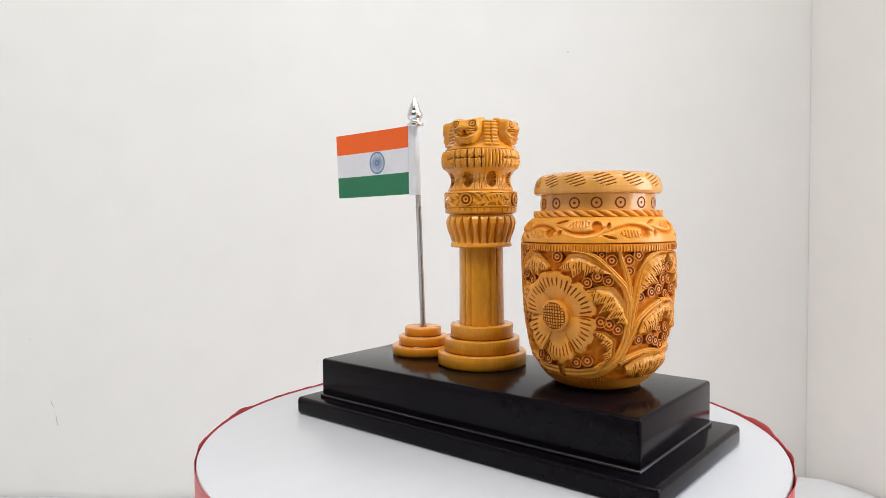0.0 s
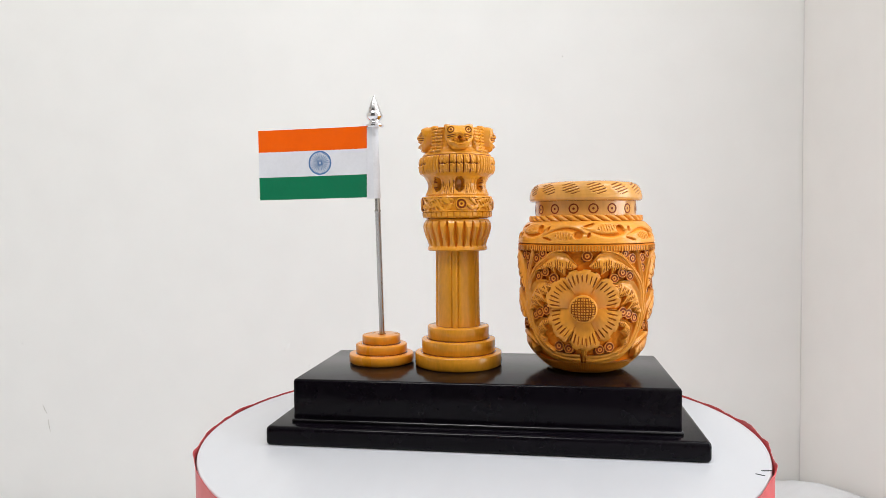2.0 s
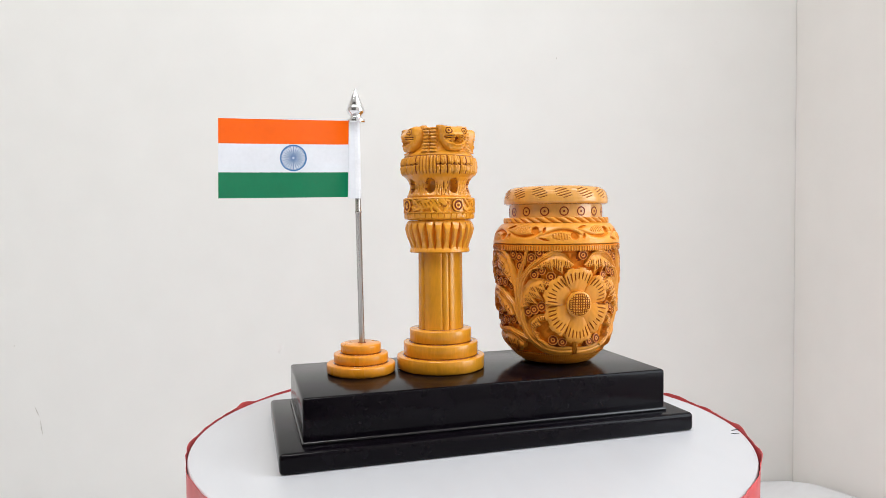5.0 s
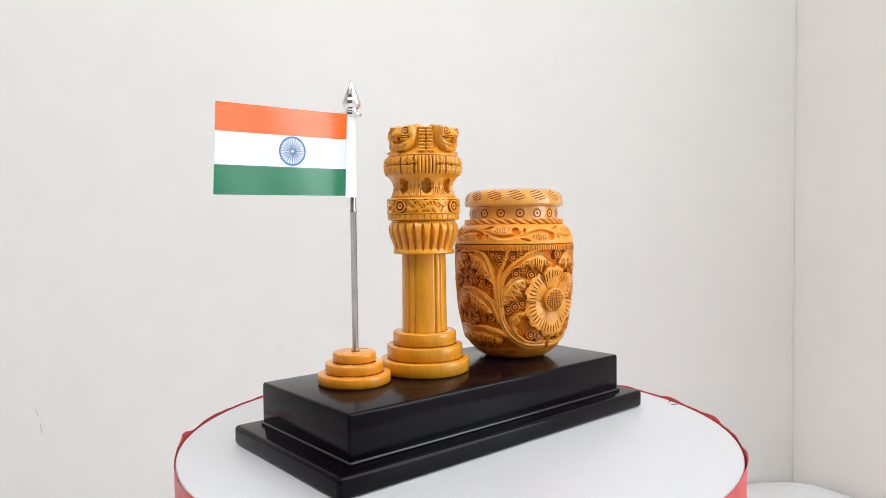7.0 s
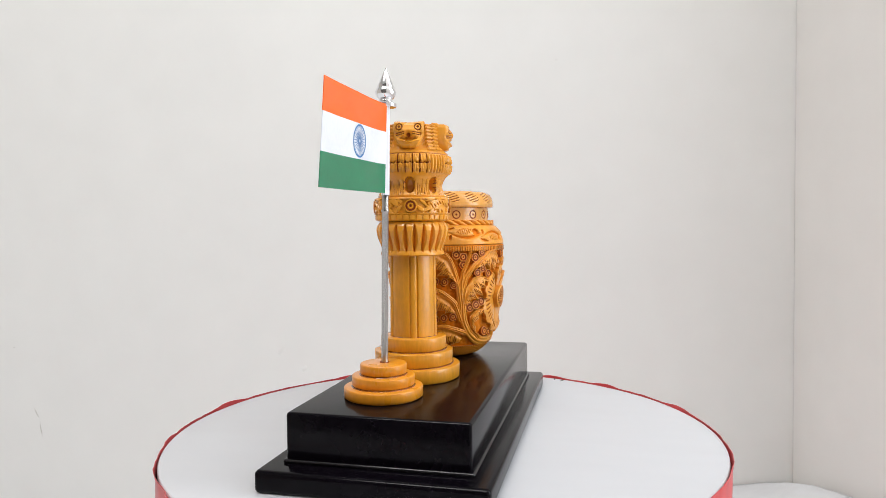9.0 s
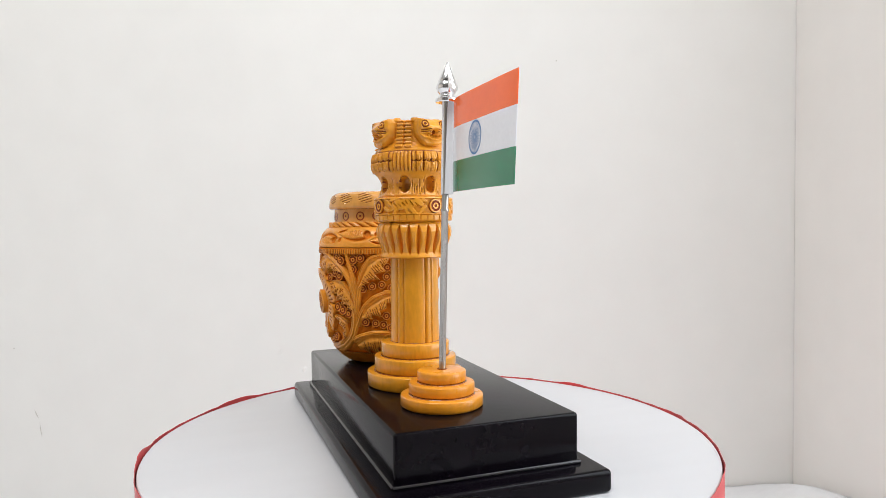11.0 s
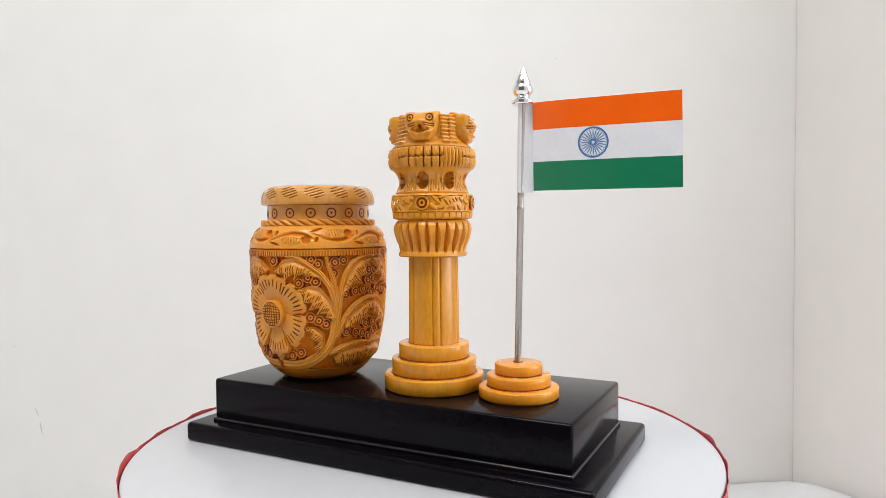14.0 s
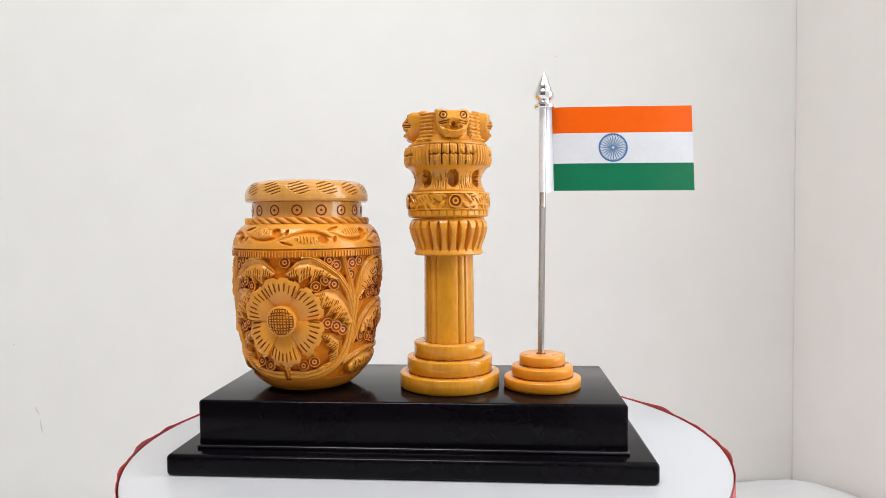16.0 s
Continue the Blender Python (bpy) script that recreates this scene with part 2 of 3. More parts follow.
def turning_stand():
    t = thing("turning_stand", DISC[0], DISC[1], 0, "round white-topped stand wrapped in crinkled red ribbon", "turntable")
    r = DISC[2]
    turned_ob("board", [(0, -8), (r - 0.6, -8), (r, -7.4), (r, -0.8), (r - 0.3, -0.2), (r - 0.9, 0), (r * 0.75, 0), (r * 0.5, 0), (r * 0.25, 0), (1, 0), (0.02, 0)], M_board, t, "glossy white round board", seg=256, smooth=False)
    turned_ob("drum", [(0, -300), (r - 3, -300), (r - 3, -8.2), (0, -8.2)], M_red, t, seg=128)
    # the ribbon: a crinkled strip round the edge, its lip standing up here and there
    n = 720
    v, rows = [], 14
    for k in range(rows * 2):
        inner = k >= rows
        i = k if not inner else 2 * rows - 1 - k
        for j in range(n):
            a = 2 * math.pi * j / n
            c, s = math.cos(a), math.sin(a)
            big = noise.noise((c * 3.1, s * 3.1, 5.0))
            fine = noise.noise((c * 7, s * 7, 9.0))
            crisp = noise.noise((c * 22, s * 22, 3.0))
            lip = 0.6 + 3.4 * max(0, big - 0.14 + 0.55 * fine) + 0.25 * crisp
            q = i / (rows - 1)
            z = -60 + (60 + lip) * (1 - (1 - q) ** 2.2) if i else -300
            up = max(0.0, (z + 4) / 6)
            rr = r + 0.7 + 0.5 * fine + up * (1.2 * big + 1.3 * fine + 0.4 * crisp + 0.5) + 0.4 * noise.noise((c * 9, s * 9, z * 0.05))
            rr = max(rr, r + 0.55)
            if inner:
                rr -= 0.22
            v.append((rr * c * 0.001, rr * s * 0.001, z * 0.001))
    mesh_ob("ribbon", v, grid_faces(rows * 2, n, True), M_red, t, "crinkled red ribbon with a frayed upper edge")
    # pencil ticks near the rim
    for a, rr, w, l, turn in ((-23.2, 137.6, 0.6, 3.8, -32), (-20.5, 139.6, 0.7, 4.6, 8)):
        ob = part("pencil_mark", box(-l / 2000, l / 2000, -w / 2000, w / 2000, -0.0001, 0.00012), M_pencil, t)
        ob.matrix_basis = pose(rr * 0.001 * math.cos(radians(a)), rr * 0.001 * math.sin(radians(a)), 0.0001, 0, 0, turn)
    return t


def plinth():
    t = thing("plinth", 14.2, 16.2, 0, "black lacquered two-tier wooden plinth on the round stand", "plinth")
    part("lower_tier", box(-0.1055, 0.1055, -0.0494, 0.0494, 0, 0.0096, 0.0021, 5), M_black, t, smooth=True)
    part("moulding", box(-0.0950, 0.0950, -0.0413, 0.0413, 0.0094, 0.0114, 0.0009, 3), M_gloss, t, "glossier worn bead between the tiers", smooth=True)
    part("upper_tier", box(-0.0944, 0.0944, -0.0400, 0.0400, 0.0100, 0.0312, 0.0015, 4), M_black, t, smooth=True)
    for c in t.children:
        c.data.set_sharp_from_angle(angle=radians(60))
    return t


# ---- the carved jar ----
BASE = 31.2  # the plinth's top, mm
FLOWER = radians(-95)
OUT = np.array([(13, 0), (17, .5), (20.5, 1.9), (22.8, 3.6), (24.8, 5.6), (27, 8), (29.3, 11.9), (31.3, 17.4), (33.5, 29), (34.6, 42), (35.0, 54), (35.3, 64), (35.4, 66.6)])
FZ = 35.2  # height of the flowers' centres


def outer(z):
    return np.interp(z, OUT[:, 1], OUT[:, 0])


def on_jar(a_deg, y, h, side=1, flower=0):
    """A place on the jar (m): degrees from a flower's centre, mm above it, mm out from the surface."""
    z = np.clip(FZ + y, 6.9, 64.4)
    th = FLOWER + flower * np.pi + side * np.radians(a_deg)
    r = outer(z) + h
    return np.stack([r * np.cos(th), r * np.sin(th), z + 0 * r], -1) * 0.001


def skirted(P, Q, name, material, parent, label="", cut=None):
    """A relief patch: top grid P (rows, cols, 3) and, round its border, a skirt down to the grid Q."""
    r, c = P.shape[:2]
    border = [(0, j) for j in range(c)] + [(i, c - 1) for i in range(1, r)] + [(r - 1, j) for j in range(c - 2, -1, -1)] + [(i, 0) for i in range(r - 2, 0, -1)]
    v = np.r_[P.reshape(-1, 3), np.array([Q[i, j] for i, j in border])]
    f = [tuple(q) for q in grid_faces(r, c, False)]
    n0, m = r * c, len(border)
    for k in range(m):
        (i, j), (i2, j2) = border[k], border[(k + 1) % m]
        f.append((i2 * c + j2, i * c + j, n0 + k, n0 + (k + 1) % m))
    facing = np.cross(P[:-1, 1:] - P[:-1, :-1], P[1:, :-1] - P[:-1, :-1]) * (P - Q)[:-1, :-1]
    if facing.sum() < 0:
        f = [q[::-1] for q in f]
    idx = None
    if cut is not None:
        c4 = np.broadcast_to(cut, (r, c)).astype(float)
        idx = list(((c4[:-1, :-1] + c4[1:, :-1] + c4[:-1, 1:] + c4[1:, 1:]) / 4 > 0.45).astype(int).ravel()) + [0] * m
    ob = mesh_ob(name, v, f, material, parent, label, mats=[material, M_hatch] if idx else None, idx=idx)
    ob.data.set_sharp_from_angle(angle=radians(48))
    return ob


def spline(pts, n):
    p = np.array(pts, float)
    d = np.r_[0, np.cumsum(np.hypot(*(np.diff(p, axis=0) * (0.6, 1)).T))]
    s = np.linspace(0, d[-1], n)
    q = np.c_[np.interp(s, d, p[:, 0]), np.interp(s, d, p[:, 1])]
    for _ in range(max(2, n // 8)):
        q[1:-1] = (q[:-2] + 2 * q[1:-1] + q[2:]) / 4
    return q


def leaf(A, B, parent, side, flower, teeth=5, top=0.35):
    """A carved leaf between its smooth stem-side edge A and its toothed edge B, hollowed along A and hatched towards B."""
    n, c = 85, 19
    a, b = spline(A, n), spline(B, n)
    s, t = np.linspace(0, 1, n)[:, None], np.linspace(0, 1, c)[None]
    body = np.sin(np.pi * s) ** 0.5
    saw = (s * teeth + 0.15) % 1.0
    tt = t + 0.5 * (saw ** 1.5 - 0.45) * body * t ** 3
    x, y = a[:, 0:1] + (b - a)[:, 0:1] * tt, a[:, 1:2] + (b - a)[:, 1:2] * tt
    group = (saw > 0.12) & (saw < 0.92)
    line = (np.sin(2 * np.pi * (s * teeth * 5.2 + t * 0.7)) > 0.74) & group & (t > 0.36 + 0.12 * np.sin(s * 21)) & (t < 0.96) & (s > 0.1) & (s < 0.93)
    chisel = 0.10 * np.sin(s * 55 + 7 * t) * np.sin(s * 23 + 2)
    h = chisel + top - 1.35 * np.exp(-((t - 0.18) / 0.13) ** 2) * body + 0.25 * t - 0.9 * t ** 9 - 0.38 * line - 0.7 * s ** 6 + 0.22 * np.sin(s * 2 * np.pi * teeth) * t
    return skirted(on_jar(x, y, h, side, flower), on_jar(x, y, -4.2 + 0 * h, side, flower), "leaf", M_jar, parent, cut=line)


def stem(spine, width, parent, side, flower, top=0.45):
    n, c = 48, 17
    q = spline(spine, n)
    s = np.linspace(0, 1, n)[:, None]
    t = np.linspace(-1, 1, c)[None]
    d = np.gradient(q * (0.6, 1), axis=0)
    d /= np.hypot(*d.T)[:, None] + 1e-9
    nrm = np.c_[-d[:, 1], d[:, 0]]
    off = width * (1 - 0.5 * s) * t
    x, y = q[:, 0:1] + nrm[:, 0:1] * off / 0.6, q[:, 1:2] + nrm[:, 1:2] * off
    h = top - 1.0 * t ** 2 - 0.55 * np.exp(-((t - 0.38) / 0.16) ** 2) - 0.55 * np.exp(-((t + 0.38) / 0.16) ** 2) + 0 * s
    return skirted(on_jar(x, y, h, side, flower), on_jar(x, y, -4.6 + 0 * h, side, flower), "stem", M_jar, parent)


def petal(k, parent, flower):
    n, c = 26, 61
    rho = np.linspace(6.2, 18.9, n)[:, None]
    t = np.linspace(-1, 1, c)[None]
    a0 = radians(90 + 60 * k)
    a = a0 + t * radians(30.4) * (1 - 0.06 * ((rho - 6.2) / 12.7) ** 2)
    edge = 1 - 0.09 * np.abs(t) ** 5 - 0.04 * (np.sin(t * 9 + k) > 0.2)
    rr = rho * np.where(rho > 14, 1 + (edge - 1) * (rho - 14) / 4.9, 1)
    f = (rho - 6.2) / 12.7
    h = -1.8 + 3.4 * f - 1.1 * f ** 5 - 0.5 * np.abs(t) ** 2.5 + 1.2 * t * f
    cut = (np.sin(t * 2 * np.pi * 3.7 + 0.6 + k) > 0.74) * (rho > 12.2 + 0.9 * np.cos(t * 3)) * (rho < 16.8)
    h = h - 0.5 * cut + 0.10 * np.sin(t * 13 + rho * 0.9 + k) * f
    x, y = rr * np.cos(a) / 0.58, rr * np.sin(a) * np.where(np.sin(a) < 0, 1.12, 1.03)
    return skirted(on_jar(x, y, h, 1, flower), on_jar(x, y, -4.2 + 0 * h, 1, flower), "petal", M_jar, parent, cut=cut)


def flower_heart(parent, flower):
    n = 45
    u, w = np.meshgrid(np.linspace(-1, 1, n), np.linspace(-1, 1, n), indexing="ij")
    # square to disc
    x, y = u * np.sqrt(1 - w * w / 2), w * np.sqrt(1 - u * u / 2)
    rho = np.hypot(x, y)
    grid = ((wave(u * 5.0) < 0.24) | (wave(w * 5.0) < 0.24)) & (rho < 0.86)
    h = 1.7 - 1.0 * rho ** 4 - 0.5 * grid
    X, Y = x * 6.9 / 0.61, y * 6.9
    return skirted(on_jar(X, Y, h, 1, flower), on_jar(X, Y, -2.5 + 0 * h, 1, flower), "flower_heart", M_jar, parent, cut=grid)


def ring_mesh(name, r, high, wide=0.22, collar=False):
    """A drilled bead: a little turned stub with burnt grooves round a dot (built along z, mm)."""
    p = [(0, high - 0.25), (r * 0.22, high - 0.25), (r * 0.25, high), (r * 0.48, high), (r * 0.52, high - 0.3), (r * (0.6 + wide) - 0.05, high - 0.3), (r * (0.6 + wide), high - 0.05), (r, high - 0.1), (r * 1.04, high - 0.6), (r * 1.06, -2.4)] + ([(r * 1.35, -2.6), (r * 1.55, -3.6)] if collar else [])
    v, f = turned(p, 20)
    idx = [1 if (q // 20) in (0, 3, 4, 5) else (2 if (q // 20) > 7 else 0) for q in range(len(f))]
    me = bpy.data.meshes.new(name)
    me.from_pydata([tuple(x) for x in v], [], [tuple(int(i) for i in x) for x in f])
    me.materials.append(M_bead if collar else M_cap)
    me.materials.append(M_burnt)
    me.materials.append(M_cut)
    me.polygons.foreach_set("material_index", idx)
    me.polygons.foreach_set("use_smooth", [True] * len(idx))
    me.set_sharp_from_angle(angle=radians(40))
    return me


def flat_ring(name, r, dot=0.24, wide=0.27):
    """Burnt circle and dot, as they are pressed into turned wood (mm, along z)."""
    v1, f1 = turned([(r * (1 - wide), -0.3), (r * (1 - wide), 0.02), (r * (1 - wide / 2), 0.07), (r, 0.02), (r, -0.3)], 28)
    v2, f2 = turned([(0, 0.07), (r * dot, 0.05), (r * dot, -0.3)], 12)
    me = bpy.data.meshes.new(name)
    me.from_pydata([tuple(x) for x in np.r_[v1, v2]], [], [tuple(int(i) for i in x) for x in f1] + [tuple(int(i) + len(v1) for i in x) for x in f2])
    me.materials.append(M_burnt)
    return me


def stand_out(place, th, lean=0.0):
    """A pose whose z points out of a turned form at the angle th (radians)."""
    out = Vector((math.cos(th) * math.cos(lean), math.sin(th) * math.cos(lean), math.sin(lean)))
    return Matrix.Translation(place) @ out.to_track_quat("Z", "Y").to_matrix().to_4x4()


# half of the pattern beside a flower: degrees from its centre and mm above it
BEADS = [(3, 26.1), (35.5, 26.8), (42, 24.5), (55, 24.7), (62.3, 26.3), (54.8, 20), (25.5, 15), (33, 17.6), (40, 15.6), (34.2, -1.6), (41, -3.1), (47.8, -4.8), (15, -20.8), (24.5, -19.3)]
SIDE_BEADS = [(64, 8.9), (73.5, 10.4), (81.3, 11.4), (86.6, 15.6), (86.2, 20.6), (90, 9.2), (65, -9.6), (75, -9.9), (82.8, -10.8), (85.4, -5.9), (90, -12.8)]
STEMS = [([(3, -26.6), (18, -26.2), (35, -24.4), (47, -19.6), (53.5, -12), (56, -1.5), (56.7, 6), (55.5, 13)], 3.1),
         ([(57, 3), (52.3, 13), (42.5, 19.7), (31.5, 25.4), (23.5, 28.2), (15, 28.3)], 1.9),
         ([(56.5, 6), (54.5, 16), (49.5, 23.5), (47.2, 29)], 1.6),
         ([(56.5, -5), (60, 8.5), (64.5, 19.6), (71, 26), (82, 28.2), (91, 28)], 1.8),
         ([(56.5, -12), (63.5, -1.5), (73.5, 4), (85, 7), (97, 7)], 1.8),
         ([(50, -20), (60.5, -17.3), (72, -15.2), (86, -15.4), (97, -17)], 1.7)]
INNER_LEAVES = [([(43, 18.5), (31.5, 24.4), (23, 27.6), (13.5, 27), (4.5, 21)], [(38.5, 18.5), (28, 19.4), (20, 17.6), (12.5, 18.6), (4.5, 20.4)], 4),
                ([(55, -1.5), (52, 7), (44, 13), (34.5, 14.2), (24.5, 12)], [(52.5, -3), (44, -0.2), (36.2, 3), (30, 7.3), (24.5, 11.6)], 5),
                ([(33, -24), (46, -17), (46.5, -9.5), (38.5, -6), (27.5, -5.6)], [(28, -22.2), (38, -19.4), (39.5, -14.5), (35.5, -10.4), (27.5, -6.2)], 4)]
SIDE_LEAVES = [([(60.3, 9.5), (63.5, 17.6), (68, 23.6), (76, 26.8), (88, 26.6)], [(61.8, 10.6), (70, 13), (79, 16), (83.8, 21), (88.2, 26)], 4),
               ([(62.5, -6.5), (67, -0.5), (75, 3.4), (85, 5.8), (97, 5.2)], [(64, -7.5), (75, -6), (82, -4.2), (86.5, 0.3), (96, 2.6)], 4),
               ([(54, -21.5), (62, -18.6), (72, -16.2), (88, -16.6), (97, -19)], [(58, -25.4), (71, -26.8), (84, -26.8), (93, -23), (97.5, -20)], 4)]


def carved_jar():
    t = thing("carved_jar", 67.1, 21.4, BASE, "golden carved wooden jar with flowers and leaves in deep relief", "jar")
    # the body: a rough ground in shade-toned wood, sunk between the foot band and the rim band
    zz = np.r_[0, np.linspace(0.4, 66.6, 90)]
    sink = 2.5 * np.clip((zz - 7.2) / 0.5, 0, 1) * np.clip((63.6 - zz) / 0.5, 0, 1)
    prof = [(0, 0)] + [(outer(z) - s, z) for z, s in zip(zz, sink)] + [(20, 66.6)]

    def rough(th, z, r):
        return np.where((z > 8) & (z < 63), 0.45 * np.sin(th * 41 + 3 * np.sin(z * 0.7)) * np.sin(z * 1.3 + 2 * np.sin(th * 9)), 0)
    body = turned_ob("body", prof, M_ground, t, "sunken ground of the jar, toned darker as shade", seg=240, relief=rough)

    def knurl(th, z, r):
        return 0.15 - 0.55 * (wave(th * 130 / (2 * np.pi)) < 0.38) - 0.3 * (wave(z / 1.25) < 0.4)
    turned_ob("foot_band", [(16.8, .3), (20.3, 1.6), (22.9, 3.5), (24.9, 5.5), (26.8, 7.5), (23.5, 7.6)], M_jar, t, "finely cross-hatched foot band", seg=780, relief=knurl, step=0.42, dark_below=-0.2)

    def ticks(th, z, r):
        return -0.5 * (wave(th * 150 / (2 * np.pi)) < 0.4) * (z < 66.1)
    turned_ob("rim_band", [(32, 63.3), (35.35, 63.4), (35.6, 63.9), (35.6, 66.0), (35.1, 66.3), (34.6, 66.75), (30, 66.75)], M_jar, t, "rim band with small upright notches", seg=900, relief=ticks, step=0.7, dark_below=-0.2)

    # the shoulder with a winding vine and eight hatched leaves
    def vine(th, z, r):
        """A waving stem; in each bend sits a hatched leaf, with a deep scoop between its end and the stem."""
        u = (th - FLOWER) / (2 * np.pi) * 5 + 0.458
        mid = 72.6 + 2.7 * np.sin(2 * np.pi * u)
        h = 0 * th
        for ph, zc, s in ((0.25, 70.7, 1), (0.75, 74.7, -1)):
            du = ((u - ph + 0.5) % 1 - 0.5) * 42
            near = (du > -14) & (du < 10.5)
            grow = np.clip((du + 14) / 16, 0, 1) ** 0.6 * np.clip((10.5 - du) / 2.5, 0, 1)
            q = s * (mid - z) - 1.1
            h = np.where(near, np.minimum(h, -1.7 * grow * np.exp(-(q / (0.35 + 0.55 * grow)) ** 2)), h)
            e2 = ((du - 6.4) / 2.4) ** 2 + ((z - zc - 0.6 * s) / 2.3) ** 2
            h = np.where(e2 < 1, np.minimum(h, -2.1 * np.clip((1 - e2) * 1.8, 0, 1)), h)
            e = ((du + 0.8) / 5.2) ** 2 + ((z - zc + 0.10 * s * du) / 2.1) ** 2
            cut = (np.sin(du * 2 * np.pi / 1.35 + 0.5 * z) > 0.45) & (e < 0.72)
            h = np.where(e < 1, 0.2 - 0.5 * e ** 3 - 0.6 * cut, h)
            e3 = ((du - 11.5) / 1.0) ** 2 + ((z - zc - 0.5 * s - 0.6 * (du - 11.5)) / 1.5) ** 2
            h = np.where(e3 < 1, np.minimum(h, -1.6 * np.clip((1 - e3) * 1.8, 0, 1)), h)
            e4 = ((du + 9.5) / 3.2) ** 2 + ((z - zc + 1.2 * s + 0.25 * s * (du + 9.5)) / 0.7) ** 2
            h = np.where(e4 < 1, np.minimum(h, -1.3 * np.clip((1 - e4) * 1.8, 0, 1)), h)
        fade = np.clip((z - 67.6) / 0.7, 0, 1) * np.clip((77.6 - z) / 0.6, 0, 1)
        return h * fade
    turned_ob("shoulder", [(30, 66.9), (34.9, 66.95), (35.5, 67.3), (35.4, 68.2), (35, 70.4), (34.3, 72.6), (33.5, 74.2), (32.2, 76), (30.6, 77.6), (29.2, 78.2), (27, 78.3)], M_jar, t,
              "shoulder carved with a winding leafy vine", seg=720, relief=vine, step=0.33, dark_below=-0.8, dark_mat=M_ground)

    def rope(th, z, r):
        w = wave(th * 34 / (2 * np.pi) + (z - 78) * 0.33)
        return -1.3 * (1 - w) ** 2 * np.clip((r - 26.5) / 1, 0, 1)
    turned_ob("rope_band", [(26, 78.2), (29.3, 78.25), (29.6, 78.6), (29.6, 80.7), (29.3, 81.1), (25.6, 81.2)], M_jar, t, "rope-twist collar", seg=544, relief=rope, step=0.35, dark_below=-0.9, dark_mat=M_ground)
    neck = turned_ob("neck", [(25, 81), (26.4, 81.1), (26.2, 81.6), (26.2, 88.3), (25, 88.6)], M_pale, t, "smooth pale neck with a row of burnt circles", seg=128)
    ring = flat_ring("burnt_circle", 2.55)
    for k in range(16):
        a = FLOWER + radians(10.5 + 22.5 * k + 1.4 * math.sin(k * 5.1))
        ob = new("burnt_circle", ring)
        ob.parent = neck
        ob.matrix_basis = stand_out((0.0262 * math.cos(a), 0.0262 * math.sin(a), 0.0844), a)

    def nicks(th, z, r):
        u = th * 14 / (2 * np.pi) + 0.2
        du = ((u + 0.5) % 1 - 0.5) * 12.6
        zc = 95.4
        s = z - zc - 0.30 * du
        inside = ((du + 0.5 * (z - 94.6)) / 4.6) ** 2 + ((z - 94.4) / 3.3) ** 2 < 1 - 0.25 * np.sin(du * 1.7 + u * 9) ** 2
        return -0.42 * inside * (np.sin(s * 2 * np.pi / 1.45) > 0.45) * (r > 24)
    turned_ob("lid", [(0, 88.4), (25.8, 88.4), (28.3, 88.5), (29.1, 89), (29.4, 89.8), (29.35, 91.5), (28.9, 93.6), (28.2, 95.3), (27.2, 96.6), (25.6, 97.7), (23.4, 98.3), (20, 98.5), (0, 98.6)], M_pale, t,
              "rounded lid edge cut with hatched ovals", seg=720, relief=nicks, step=0.25, dark_below=-0.3, dark_mat=M_cut)
    bead = ring_mesh("bead", 2.5, 0.2, wide=0.25, collar=True)
    rnd = random.Random(4)
    for fl in (0, 1):
        for k in range(6):
            petal(k, body, fl)
        flower_heart(body, fl)
        stem([(1, -17), (0.5, -22), (0, -27.2)], 2.2, body, 1, fl, top=-0.2)
        for side in (1, -1):
            jig = lambda pts: [(a + rnd.uniform(-0.8, 0.8), b + rnd.uniform(-0.4, 0.4)) for a, b in pts]
            for sp, w in STEMS:
                stem(jig(sp), w, body, side, fl)
            for high, leaves in ((0.35, INNER_LEAVES), (0.8, SIDE_LEAVES)):
                for A, B, teeth in leaves:
                    leaf(jig(A), jig(B), body, side, fl, teeth, top=high)
            for k, (a, y) in enumerate(BEADS + SIDE_BEADS):
                if side < 0 and (a < 5 or a == 90):
                    continue
                a, y = a + rnd.uniform(-0.7, 0.7), y + rnd.uniform(-0.4, 0.4)
                place = on_jar(np.array(a), np.array(y), np.array(-0.55 + rnd.uniform(-0.4, 0.3)), side, fl)
                ob = new("bead", bead)
                ob.parent = body
                size = rnd.uniform(0.88, 1.02) if k < len(BEADS) else rnd.uniform(0.78, 0.88)
                ob.matrix_basis = stand_out(Vector(place), FLOWER + fl * math.pi + side * radians(a), 0.06) @ Matrix.Diagonal((size, size, 1, 1))
    return t


# ---- the pillar ----
HEAD = radians(-78)


def lofted(sections, n=20):
    """Vertices and faces of a rounded-box loft: sections (u, half width, z0, z1), mm, with closed ends."""
    v, f = [], []
    a = np.arange(n) * 2 * np.pi / n + np.pi / n
    cx, cy = np.sign(np.cos(a)) * np.abs(np.cos(a)) ** 0.55, np.sign(np.sin(a)) * np.abs(np.sin(a)) ** 0.55
    for u, w, z0, z1 in sections:
        v += [(u, w * x, (z0 + z1) / 2 + (z1 - z0) / 2 * y) for x, y in zip(cx, cy)]
    f = [tuple(int(i) for i in q) for q in grid_faces(len(sections), n, True)]
    f.append(tuple(range(n - 1, -1, -1)))
    f.append(tuple((len(sections) - 1) * n + i for i in range(n)))
    return v, f


